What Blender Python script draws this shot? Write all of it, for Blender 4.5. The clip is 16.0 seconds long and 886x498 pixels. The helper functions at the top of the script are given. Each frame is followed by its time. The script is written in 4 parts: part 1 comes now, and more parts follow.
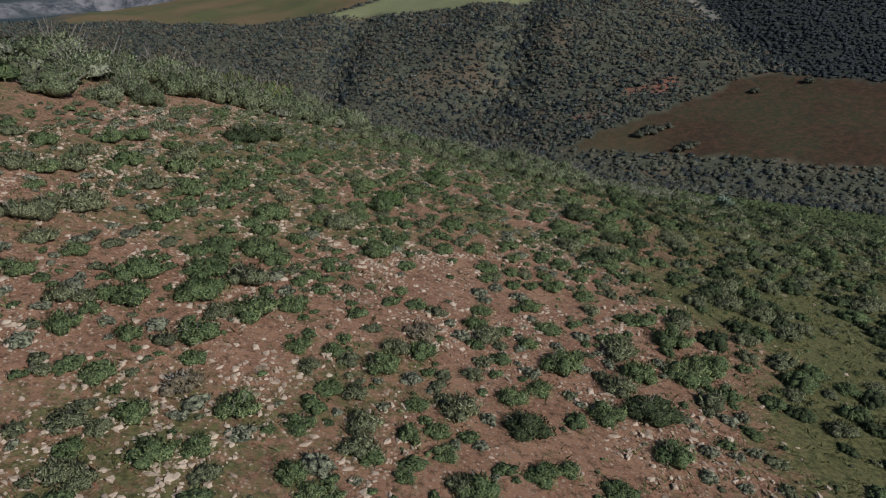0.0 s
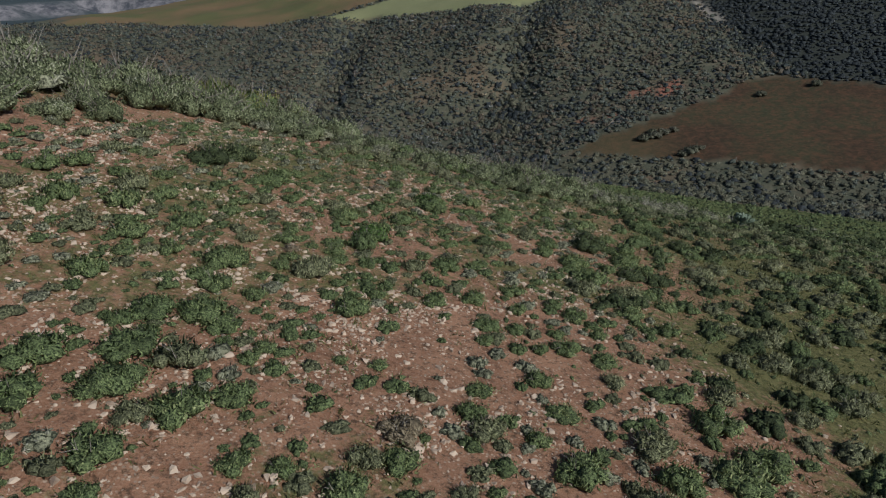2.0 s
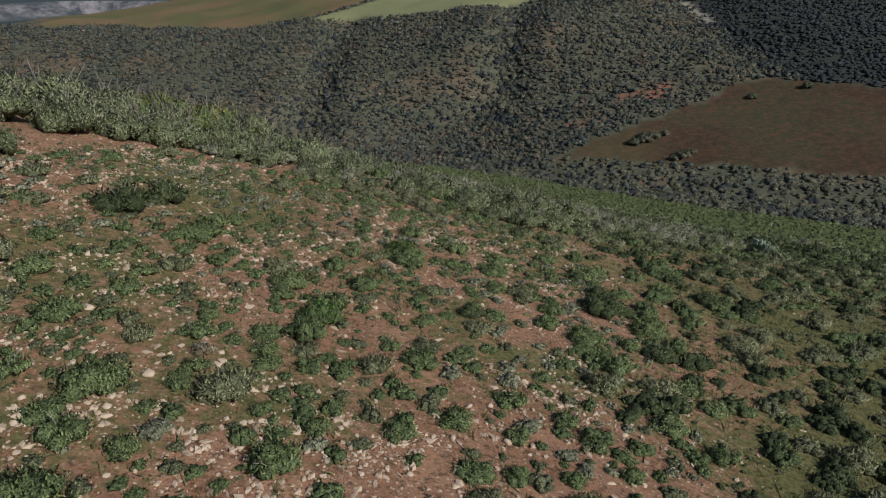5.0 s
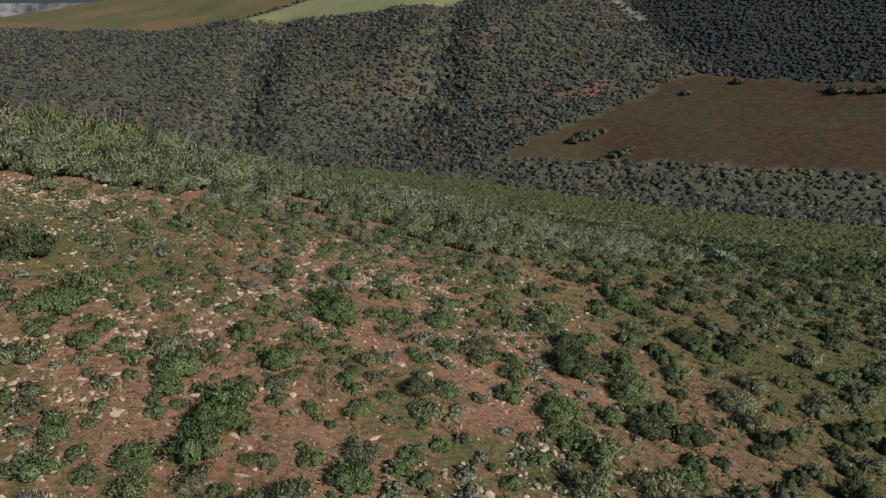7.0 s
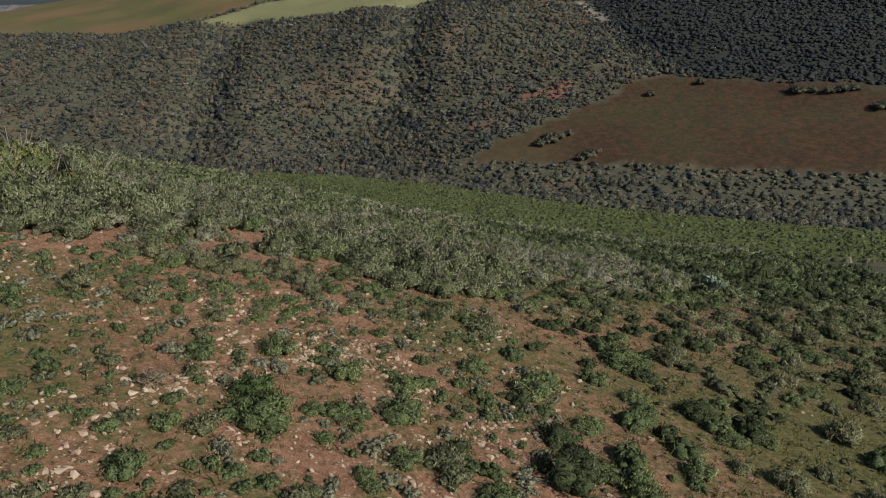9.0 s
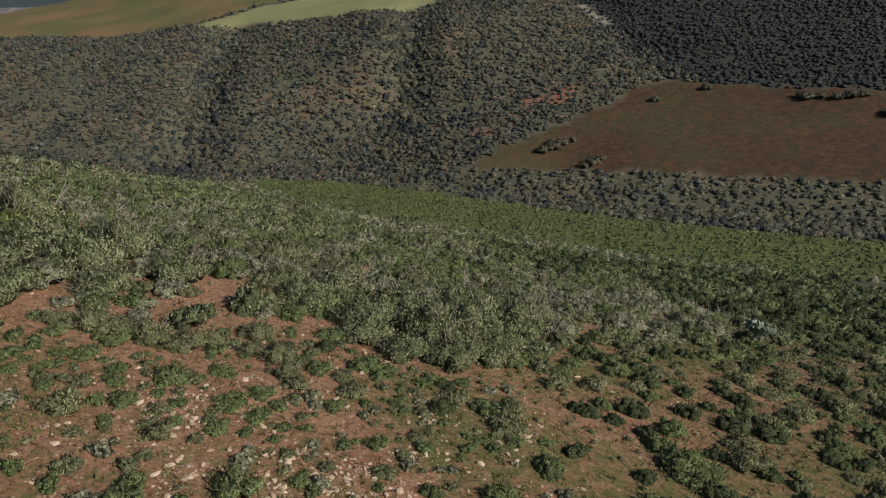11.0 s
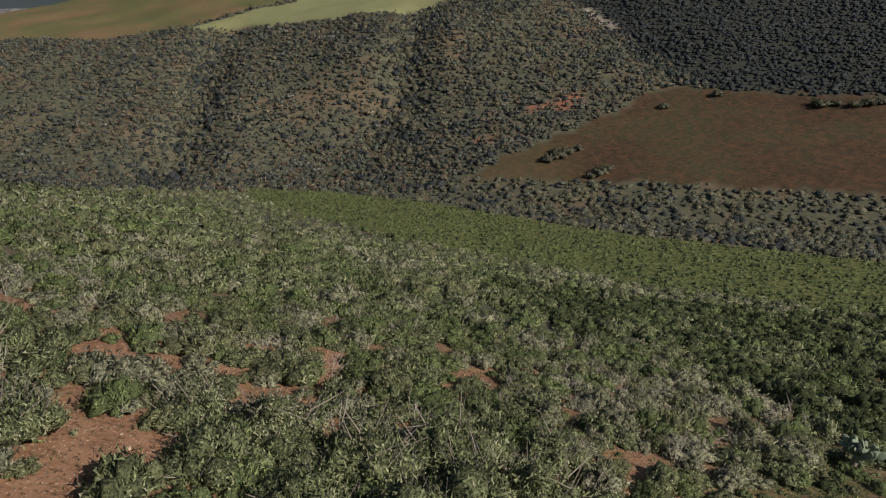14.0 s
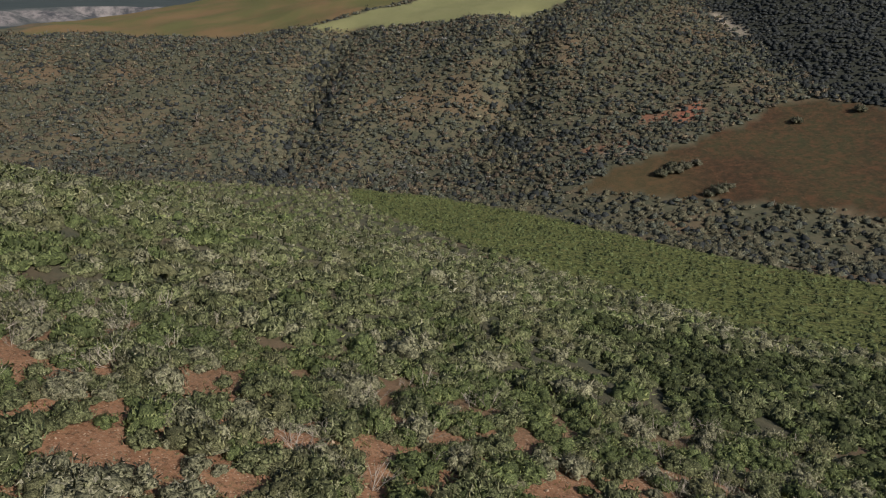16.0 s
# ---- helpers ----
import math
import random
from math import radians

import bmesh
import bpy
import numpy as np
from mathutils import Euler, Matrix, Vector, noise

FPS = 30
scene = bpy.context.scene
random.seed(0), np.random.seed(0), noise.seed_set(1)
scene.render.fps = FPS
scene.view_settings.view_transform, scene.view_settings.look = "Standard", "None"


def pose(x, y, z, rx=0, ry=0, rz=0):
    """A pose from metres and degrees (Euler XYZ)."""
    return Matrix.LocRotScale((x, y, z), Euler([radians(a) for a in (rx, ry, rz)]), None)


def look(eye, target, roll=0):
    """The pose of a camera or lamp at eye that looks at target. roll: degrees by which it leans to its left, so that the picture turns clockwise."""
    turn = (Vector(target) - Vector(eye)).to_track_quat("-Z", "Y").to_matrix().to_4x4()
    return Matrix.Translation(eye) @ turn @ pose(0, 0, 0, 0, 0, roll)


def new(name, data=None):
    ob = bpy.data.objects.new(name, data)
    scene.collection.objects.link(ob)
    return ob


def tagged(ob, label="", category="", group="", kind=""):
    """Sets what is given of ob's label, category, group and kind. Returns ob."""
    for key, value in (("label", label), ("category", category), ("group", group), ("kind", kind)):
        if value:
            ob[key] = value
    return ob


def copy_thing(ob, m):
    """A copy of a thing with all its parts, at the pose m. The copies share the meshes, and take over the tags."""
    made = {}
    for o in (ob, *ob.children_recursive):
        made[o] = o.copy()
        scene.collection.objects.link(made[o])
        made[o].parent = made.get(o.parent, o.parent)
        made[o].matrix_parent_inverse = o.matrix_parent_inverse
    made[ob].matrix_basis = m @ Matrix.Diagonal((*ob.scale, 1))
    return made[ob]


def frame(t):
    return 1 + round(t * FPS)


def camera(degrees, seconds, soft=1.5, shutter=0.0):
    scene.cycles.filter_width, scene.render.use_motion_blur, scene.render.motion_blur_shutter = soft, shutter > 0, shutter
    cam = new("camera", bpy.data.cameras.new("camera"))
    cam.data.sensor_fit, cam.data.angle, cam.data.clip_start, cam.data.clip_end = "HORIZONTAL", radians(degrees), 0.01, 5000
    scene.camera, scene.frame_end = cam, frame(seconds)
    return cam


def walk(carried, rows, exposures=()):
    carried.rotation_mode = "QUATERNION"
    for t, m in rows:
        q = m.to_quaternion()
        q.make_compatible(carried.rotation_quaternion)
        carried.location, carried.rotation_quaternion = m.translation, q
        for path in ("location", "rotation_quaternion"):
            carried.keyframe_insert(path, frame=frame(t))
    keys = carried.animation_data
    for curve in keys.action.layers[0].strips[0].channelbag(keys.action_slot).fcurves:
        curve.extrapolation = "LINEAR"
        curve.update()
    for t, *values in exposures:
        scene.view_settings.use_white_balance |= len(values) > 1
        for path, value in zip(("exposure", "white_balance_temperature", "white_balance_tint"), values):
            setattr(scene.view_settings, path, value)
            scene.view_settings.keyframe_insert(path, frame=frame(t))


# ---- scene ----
# ---- camera: seconds, place, turn to the left, tilt up, lean ----
ROWS = [
    (0, 0.001, -0.000, 22.800, -0.120, -21.200, 0.149),
    (0.5, 0.065, 1.080, 22.764, -0.077, -21.196, 0.157),
    (1, 0.148, 2.210, 22.728, -0.024, -21.125, 0.126),
    (1.5, 0.255, 3.364, 22.704, 0.019, -21.094, 0.135),
    (2, 0.341, 4.546, 22.684, 0.045, -21.057, 0.114),
    (2.5, 0.422, 5.696, 22.660, 0.058, -21.010, 0.087),
    (3, 0.495, 6.836, 22.644, 0.100, -20.998, 0.114),
    (3.5, 0.548, 7.962, 22.644, 0.128, -21.000, 0.067),
    (4, 0.614, 9.066, 22.638, -0.114, -20.987, 0.091),
    (4.2, 0.638, 9.507, 22.624, -0.248, -21.004, 0.129),
    (6.3, 0.989, 14.514, 22.408, -3.676, -20.957, -0.070),
    (6.5, 1.019, 14.974, 22.395, -4.326, -20.985, -0.098),
    (7, 1.101, 16.118, 22.380, -5.979, -21.003, -0.104),
    (7.5, 1.229, 17.272, 22.355, -7.511, -21.002, -0.161),
    (8, 1.415, 18.513, 22.342, -8.491, -21.020, -0.164),
    (8.5, 1.617, 19.902, 22.342, -8.882, -20.978, -0.175),
    (9, 1.899, 21.387, 22.319, -8.900, -20.931, -0.145),
    (9.2, 1.987, 21.990, 22.314, -8.933, -20.878, -0.134),
    (11.3, 2.527, 28.252, 22.310, -8.963, -20.674, -0.018),
    (11.5, 2.656, 28.906, 22.311, -8.951, -20.652, 0.034),
    (12, 3.011, 30.584, 22.305, -8.910, -20.615, 0.035),
    (12.5, 3.384, 32.327, 22.262, -8.888, -20.582, 0.073),
    (13, 3.738, 34.109, 22.202, -8.862, -20.562, 0.108),
    (13.5, 4.107, 35.906, 22.170, -8.844, -20.528, 0.124),
    (14, 4.478, 37.763, 22.166, -8.844, -20.512, 0.154),
    (14.5, 4.840, 39.647, 22.161, -7.229, -20.476, 0.212),
    (15, 5.239, 41.526, 22.155, -4.320, -20.428, 0.367),
    (15.5, 5.618, 43.368, 22.158, -1.862, -20.423, 0.482),
    (16, 5.997, 45.189, 22.135, 0.123, -20.413, 0.535),
]
cam = camera(65.28, 16.0, soft=1.1)
walk(cam, [(t, pose(x, y, z, 90 + tilt, 0, turn) @ pose(0, 0, 0, 0, 0, lean)) for t, x, y, z, turn, tilt, lean in ROWS],
     [(0, -0.47, 5600, 9), (4, -0.33, 5750, 9), (7, -0.22, 6100, 10), (11, -0.19, 6450, 11), (16, -0.07, 6650, 12)])

# ---- daylight: low sun from behind the right shoulder, thin cloud ----
SUN_EL, SUN_AZ = radians(34), radians(130)     # azimuth clockwise from +y
world = bpy.data.worlds.new("sky")
world.use_nodes = True
scene.world = world
wn = world.node_tree
sky = wn.nodes.new("ShaderNodeTexSky")
sky.sky_type = "NISHITA"
sky.sun_disc = False
sky.sun_elevation = SUN_EL
sky.sun_rotation = SUN_AZ
wn.links.new(sky.outputs[0], wn.nodes["Background"].inputs[0])
wn.nodes["Background"].inputs[1].default_value = 0.058
sun = new("sun", bpy.data.lights.new("sun", "SUN"))
sun.data.energy = 5.0
sun.data.angle = radians(0.6)
sun.data.color = (1.0, 0.93, 0.82)
to_sun = Vector((math.sin(SUN_AZ) * math.cos(SUN_EL), math.cos(SUN_AZ) * math.cos(SUN_EL), math.sin(SUN_EL)))
sun.matrix_world = look(to_sun * 300, (0, 0, 0))

# ---- form of the land ----
# <form>
def smax(a, b, k):
    return 0.5 * (a + b + np.sqrt((a - b) ** 2 + k * k))


def smin(a, b, k):
    return 0.5 * (a + b - np.sqrt((a - b) ** 2 + k * k))


def step01(a, b, v):
    s = np.clip((v - a) / (b - a), 0, 1)
    return s * s * (3 - 2 * s)


def waves(x, y, size, seed=0.0):
    """Smooth uneven relief between about -1 and 1, its lumps about that many metres wide."""
    x, y = x / size * 2.2 + seed, y / size * 2.2 - seed * 0.7
    return (np.sin(x + 1.7 * np.sin(0.63 * y + seed)) * np.cos(0.91 * y + 1.3 * np.sin(0.71 * x - seed))
            + 0.5 * np.sin(1.93 * x - 1.37 * y + 2.1 * np.sin(0.83 * y)) + 0.3 * np.cos(2.9 * y + 2.3 * x + seed)) / 1.6


def gully(x, y, x0, y0, x1, y1, wide):
    """1 along the line from (x0, y0) to (x1, y1), falling off to its sides."""
    dx, dy = x1 - x0, y1 - y0
    s = np.clip(((x - x0) * dx + (y - y0) * dy) / (dx * dx + dy * dy), 0, 1)
    return np.exp(-((x - x0 - s * dx) ** 2 + (y - y0 - s * dy) ** 2) / wide ** 2)


def land(x, y):
    x, y = np.asarray(x, float), np.asarray(y, float)
    # the stony spur under the camera, falling away ahead and to the right
    xs = smax(smin(x, 150, 30), -58, 20)
    ys = smax(y, -40, 20)
    spur = 15.1 - 0.234 * xs - 0.039 * ys + 8.44e-4 * xs ** 2 - 2.73e-4 * xs * ys - 1.167e-3 * ys ** 2
    spur = spur - 0.9 * np.exp(-((x - 3) / 20) ** 2 - ((y - 37) / 11) ** 2) - 0.9 * step01(48, 66, y)
    spur = spur - 3.0 * step01(15, 55, -x) * step01(40, 75, y)
    # its crown, where the walk goes
    u, v = np.clip(x, -34, 50) / 20, (np.clip(y, -15, 118) - 50) / 40
    crown = (10.522 - 4.9291 * u - 6.7752 * v + 0.535 * u * u - 0.216 * u * v - 4.4203 * v * v - 0.0179 * u ** 3
             - 0.3411 * u * u * v + 0.5391 * u * v * v + 0.4358 * v ** 3 + 0.7432 * v ** 4)
    near = step01(-34, -20, x) * (1 - step01(30, 50, x)) * step01(-15, 6, y) * (1 - step01(92, 118, y))
    spur = spur + (crown.clip(-20, 25) - spur) * near
    spur = spur + 0.06 * waves(x, y, 7) + 0.5 * waves(x, y, 45, 2) * step01(90, 130, y)
    # the green slope below it and the valley floor with its field
    ramp = -19.3 - 0.08 * (smax(smin(x, 200, 30), -80, 30) - 31) - 0.2 * smin(y - 133, 190, 20)
    floor = -33.5 + 0.12 * smin(x - 87, 160, 40) - 0.13 * smax(60 - x, 0, 15) + 0.19 * smin(y - 243, 120, 30) + 0.3 * waves(x, y, 30, 4)
    # the long hill across the valley
    hill = -132.9 + 0.119 * smax(smin(x, 190, 40), -150, 40) + 0.3376 * smin(y, 425, 15) + 0.08 * smax(y - 425, 0, 20)
    hill = hill + 30 * np.exp(-((x + 10) / 130) ** 2 - ((y - 600) / 90) ** 2) + 7 * np.exp(-((x - 45) / 45) ** 2 - ((y - 378) / 35) ** 2)
    hill = hill - 9 * np.exp(-((x - 10) / 55) ** 2 - ((y - 305) / 32) ** 2) + 1.6 * waves(x, y, 55, 1) + 0.5 * waves(x, y, 17, 3)
    hill = hill - 0.3 * smax(y - smax(470 + 1.4 * (x + 300), 468, 10), 0, 12)
    for x0, y0, x1, y1, wide, deep in GULLIES:
        hill = hill - deep * gully(x, y, x0, y0, x1, y1, wide)
    # the dark wooded hill beside it
    wood = smin(-16.5 + 0.2 * (x - 177) + 0.32 * (y - 264), 55, 20) + 2.0 * waves(x, y, 60, 5) - 0.5 * smax(125 - x, 0, 20)
    z = smax(smax(smax(spur, ramp, 3), floor, 3), smax(hill, wood, 5), 4)
    # beyond: down to a wide plain with a scarp on its far side
    far = np.hypot(x, y)
    z = z + (-118 + 6 * waves(x, y, 700, 1) - z) * step01(650, 1150, far)
    scarp = far + 160 * waves(x, y, 420, 7) + 45 * waves(x, y, 110, 3)
    return z + 62 * step01(3500, 3590, scarp) + 45 * step01(3800, 4900, far)


GULLIES = [(-50, 420, -57, 300, 12, 7), (50, 410, 24, 290, 11, 6.5), (140, 400, 146, 300, 12, 7)]
# </form>

# ---- materials ----
def node_mat(name, rough=0.85, spec=0.2):
    m = bpy.data.materials.new(name)
    m.use_nodes = True
    b = m.node_tree.nodes["Principled BSDF"]
    b.inputs["Roughness"].default_value = rough
    b.inputs["Specular IOR Level"].default_value = spec
    return m, m.node_tree.nodes, m.node_tree.links, b


def rgba(c):
    return (c[0], c[1], c[2], 1.0)


def ramp(nodes, links, value, stops):
    r = nodes.new("ShaderNodeValToRGB")
    e = r.color_ramp.elements
    while len(e) < len(stops):
        e.new(0.5)
    for el, (p, c) in zip(e, stops):
        el.position, el.color = p, rgba(c)
    links.new(value, r.inputs[0])
    return r.outputs[0]


def noise_tex(nodes, links, vec, scale, detail=4.0, rough=0.6):
    n = nodes.new("ShaderNodeTexNoise")
    n.inputs["Scale"].default_value, n.inputs["Detail"].default_value, n.inputs["Roughness"].default_value = scale, detail, rough
    links.new(vec, n.inputs["Vector"])
    return n.outputs["Fac"]


def mix(nodes, links, fac, a, b, mode="MIX"):
    n = nodes.new("ShaderNodeMix")
    n.data_type, n.blend_type = "RGBA", mode
    for sock, v in ((n.inputs[0], fac), (n.inputs[6], a), (n.inputs[7], b)):
        if isinstance(v, bpy.types.NodeSocket):
            links.new(v, sock)
        elif isinstance(v, float):
            sock.default_value = v
        else:
            sock.default_value = rgba(v)
    return n.outputs[2]


def foliage(name, stops, patch=0.35, rough=0.65, trans=0.2, fine=24.0):
    """Leaves whose colour varies from leaf to leaf, from plant to plant and in broad patches."""
    m, n, l, b = node_mat(name, rough, 0.25)
    geo, info = n.new("ShaderNodeNewGeometry"), n.new("ShaderNodeObjectInfo")
    big = noise_tex(n, l, geo.outputs["Position"], patch, 2.0)
    add = n.new("ShaderNodeMath")
    add.operation = "MULTIPLY_ADD"
    l.new(geo.outputs["Random Per Island"], add.inputs[0])
    add.inputs[1].default_value = 0.5
    l.new(big, add.inputs[2])
    add2 = n.new("ShaderNodeMath")
    add2.operation = "MULTIPLY_ADD"
    l.new(info.outputs["Random"], add2.inputs[0])
    add2.inputs[1].default_value = 0.25
    l.new(add.outputs[0], add2.inputs[2])
    sub = n.new("ShaderNodeMath")
    sub.operation = "SUBTRACT"
    l.new(add2.outputs[0], sub.inputs[0])
    sub.inputs[1].default_value = 0.38
    colour = ramp(n, l, sub.outputs[0], stops)
    mottle = ramp(n, l, noise_tex(n, l, geo.outputs["Position"], fine, 2.0, 0.6), [(0.36, (0.55, 0.57, 0.55)), (0.62, (1.35, 1.35, 1.3))])
    colour = mix(n, l, 1.0, colour, mottle, "MULTIPLY")
    l.new(colour, b.inputs["Base Color"])
    thin, both = n.new("ShaderNodeBsdfTranslucent"), n.new("ShaderNodeMixShader")
    l.new(colour, thin.inputs["Color"])
    both.inputs[0].default_value = trans
    l.new(b.outputs[0], both.inputs[1])
    l.new(thin.outputs[0], both.inputs[2])
    l.new(both.outputs[0], n["Material Output"].inputs["Surface"])
    return m


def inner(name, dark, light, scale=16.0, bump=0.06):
    """The closed mass of a bush: fine light and dark foliage, the shade between leaves painted in, deeply uneven."""
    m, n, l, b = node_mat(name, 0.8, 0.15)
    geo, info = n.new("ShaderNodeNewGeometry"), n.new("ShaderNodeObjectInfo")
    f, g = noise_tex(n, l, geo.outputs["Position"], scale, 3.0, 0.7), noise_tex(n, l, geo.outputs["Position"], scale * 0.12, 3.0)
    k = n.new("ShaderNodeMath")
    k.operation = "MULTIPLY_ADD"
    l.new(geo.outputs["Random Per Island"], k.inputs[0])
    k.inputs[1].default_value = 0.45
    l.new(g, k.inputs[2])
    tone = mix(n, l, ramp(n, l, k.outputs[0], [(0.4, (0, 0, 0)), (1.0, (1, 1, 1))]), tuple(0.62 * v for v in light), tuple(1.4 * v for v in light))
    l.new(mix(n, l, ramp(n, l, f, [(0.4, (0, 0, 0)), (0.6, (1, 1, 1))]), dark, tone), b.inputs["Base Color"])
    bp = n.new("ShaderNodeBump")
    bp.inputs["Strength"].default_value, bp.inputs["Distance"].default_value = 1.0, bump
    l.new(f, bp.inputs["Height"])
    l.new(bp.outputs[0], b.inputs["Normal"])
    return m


def plain(name, a, c, scale=6.0, rough=0.85, bump=0.0):
    m, n, l, b = node_mat(name, rough)
    geo, info = n.new("ShaderNodeNewGeometry"), n.new("ShaderNodeObjectInfo")
    f = noise_tex(n, l, geo.outputs["Position"], scale)
    k = n.new("ShaderNodeMath")
    k.operation = "MULTIPLY_ADD"
    l.new(geo.outputs["Random Per Island"], k.inputs[0])
    k.inputs[1].default_value = 0.5
    l.new(f, k.inputs[2])
    k2 = n.new("ShaderNodeMath")
    k2.operation = "MULTIPLY_ADD"
    l.new(info.outputs["Random"], k2.inputs[0])
    k2.inputs[1].default_value = 0.3
    l.new(k.outputs[0], k2.inputs[2])
    l.new(ramp(n, l, k2.outputs[0], [(0.35, a), (1.1 / 1.3, c)]), b.inputs["Base Color"])
    if bump:
        bp = n.new("ShaderNodeBump")
        bp.inputs["Strength"].default_value, bp.inputs["Distance"].default_value = 0.6, bump
        l.new(noise_tex(n, l, geo.outputs["Position"], scale * 4), bp.inputs["Height"])
        l.new(bp.outputs[0], b.inputs["Normal"])
    return m


def ground_mat():
    m, n, l, b = node_mat("earth", 0.95, 0.12)
    pos = n.new("ShaderNodeNewGeometry").outputs["Position"]
    zone = n.new("ShaderNodeAttribute")
    zone.attribute_name = "zone"
    sep = n.new("ShaderNodeSeparateColor")
    l.new(zone.outputs["Color"], sep.inputs[0])
    fine, mid, broad = noise_tex(n, l, pos, 16.0, 5.0, 0.75), noise_tex(n, l, pos, 0.9, 5.0), noise_tex(n, l, pos, 0.12, 4.0)
    soil = mix(n, l, ramp(n, l, mid, [(0.35, (0, 0, 0)), (0.65, (1, 1, 1))]), (0.25, 0.122, 0.07), (0.37, 0.2, 0.118))
    soil = mix(n, l, ramp(n, l, fine, [(0.45, (0, 0, 0)), (0.75, (0.8, 0.8, 0.8))]), soil, (0.44, 0.3, 0.205))
    cells = n.new("ShaderNodeTexVoronoi")
    cells.inputs["Scale"].default_value = 10.0
    l.new(pos, cells.inputs["Vector"])
    pick = n.new("ShaderNodeSeparateColor")
    l.new(cells.outputs["Color"], pick.inputs[0])
    inside_cell = ramp(n, l, cells.outputs["Distance"], [(0.25, (1, 1, 1)), (0.42, (0, 0, 0))])
    chosen = ramp(n, l, pick.outputs[0], [(0.42, (0, 0, 0)), (0.5, (1, 1, 1))])
    soil = mix(n, l, mix(n, l, 1.0, inside_cell, chosen, "MULTIPLY"), soil, mix(n, l, pick.outputs[1], (0.2, 0.12, 0.08), (0.58, 0.44, 0.32)))
    # dark specks: the small shadows among the stones, painted into the soil
    rubble_shadow = noise_tex(n, l, pos, 5.0, 6.0, 0.8)
    soil = mix(n, l, ramp(n, l, rubble_shadow, [(0.38, (0.85, 0.85, 0.85)), (0.5, (0, 0, 0))]), soil, (0.085, 0.054, 0.034))
    # thin grass and moss on the soil
    grassy = n.new("ShaderNodeMath")
    grassy.operation = "ADD"
    l.new(noise_tex(n, l, pos, 2.6, 6.0, 0.75), grassy.inputs[0])
    l.new(sep.outputs[0], grassy.inputs[1])
    soil = mix(n, l, ramp(n, l, grassy.outputs[0], [(0.62, (0, 0, 0)), (0.8, (0.85, 0.85, 0.85))]), soil,
               mix(n, l, ramp(n, l, noise_tex(n, l, pos, 7.0, 4.0, 0.7), [(0.38, (0, 0, 0)), (0.62, (1, 1, 1))]), (0.05, 0.07, 0.022), (0.17, 0.175, 0.065)))
    # low green scrub of the slope in the valley
    green = mix(n, l, ramp(n, l, noise_tex(n, l, pos, 1.1, 6.0, 0.75), [(0.43, (0, 0, 0)), (0.57, (1, 1, 1))]), (0.045, 0.056, 0.02), (0.165, 0.185, 0.066))
    green = mix(n, l, ramp(n, l, noise_tex(n, l, pos, 0.3, 5.0, 0.7), [(0.56, (0, 0, 0)), (0.72, (0.6, 0.6, 0.6))]), green, (0.19, 0.13, 0.065))
    # rough brown pasture
    brown = mix(n, l, ramp(n, l, noise_tex(n, l, pos, 0.03, 6.0, 0.65), [(0.43, (0, 0, 0)), (0.62, (1, 1, 1))]), (0.048, 0.034, 0.022), (0.05, 0.052, 0.028))
    brown = mix(n, l, ramp(n, l, noise_tex(n, l, pos, 0.35, 6.0, 0.75), [(0.42, (0, 0, 0)), (0.64, (0.75, 0.75, 0.75))]), brown, (0.115, 0.06, 0.034))
    brown = mix(n, l, ramp(n, l, noise_tex(n, l, pos, 1.1, 5.0, 0.75), [(0.56, (0, 0, 0)), (0.7, (0.55, 0.55, 0.55))]), brown, (0.15, 0.105, 0.066))
    brown = mix(n, l, ramp(n, l, noise_tex(n, l, pos, 0.7, 5.0, 0.75), [(0.34, (0.7, 0.7, 0.7)), (0.46, (0, 0, 0))]), brown, (0.035, 0.03, 0.018))
    under = n.new("ShaderNodeAttribute")
    under.attribute_name = "zone_bush"
    sep3 = n.new("ShaderNodeSeparateColor")
    l.new(under.outputs["Color"], sep3.inputs[0])
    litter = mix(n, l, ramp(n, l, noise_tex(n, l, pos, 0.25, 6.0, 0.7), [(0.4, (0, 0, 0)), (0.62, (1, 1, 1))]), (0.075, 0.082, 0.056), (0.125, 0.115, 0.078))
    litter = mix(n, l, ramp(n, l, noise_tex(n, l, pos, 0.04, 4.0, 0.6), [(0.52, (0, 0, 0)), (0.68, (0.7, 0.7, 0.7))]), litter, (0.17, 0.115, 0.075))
    # ground of the wooded hill, darkened: its shade is put into the colour
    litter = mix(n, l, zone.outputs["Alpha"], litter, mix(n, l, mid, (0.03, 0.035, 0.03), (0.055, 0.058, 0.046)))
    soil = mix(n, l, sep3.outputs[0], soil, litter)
    soil = mix(n, l, sep3.outputs[1], soil, mix(n, l, mid, (0.33, 0.13, 0.09), (0.24, 0.115, 0.075)))
    soil = mix(n, l, sep3.outputs[2], soil, mix(n, l, mid, (0.5, 0.45, 0.38), (0.36, 0.3, 0.24)))
    c = mix(n, l, sep.outputs[1], soil, green)
    c = mix(n, l, sep.outputs[2], c, brown)
    high = n.new("ShaderNodeAttribute")
    high.attribute_name = "zone_high"
    sep2 = n.new("ShaderNodeSeparateColor")
    l.new(high.outputs["Color"], sep2.inputs[0])
    pale = mix(n, l, noise_tex(n, l, pos, 0.09, 6.0, 0.7), (0.17, 0.185, 0.085), (0.25, 0.245, 0.13))
    olive = mix(n, l, ramp(n, l, noise_tex(n, l, pos, 0.03, 5.0, 0.6), [(0.4, (0, 0, 0)), (0.62, (1, 1, 1))]), (0.115, 0.115, 0.05), (0.18, 0.125, 0.066))
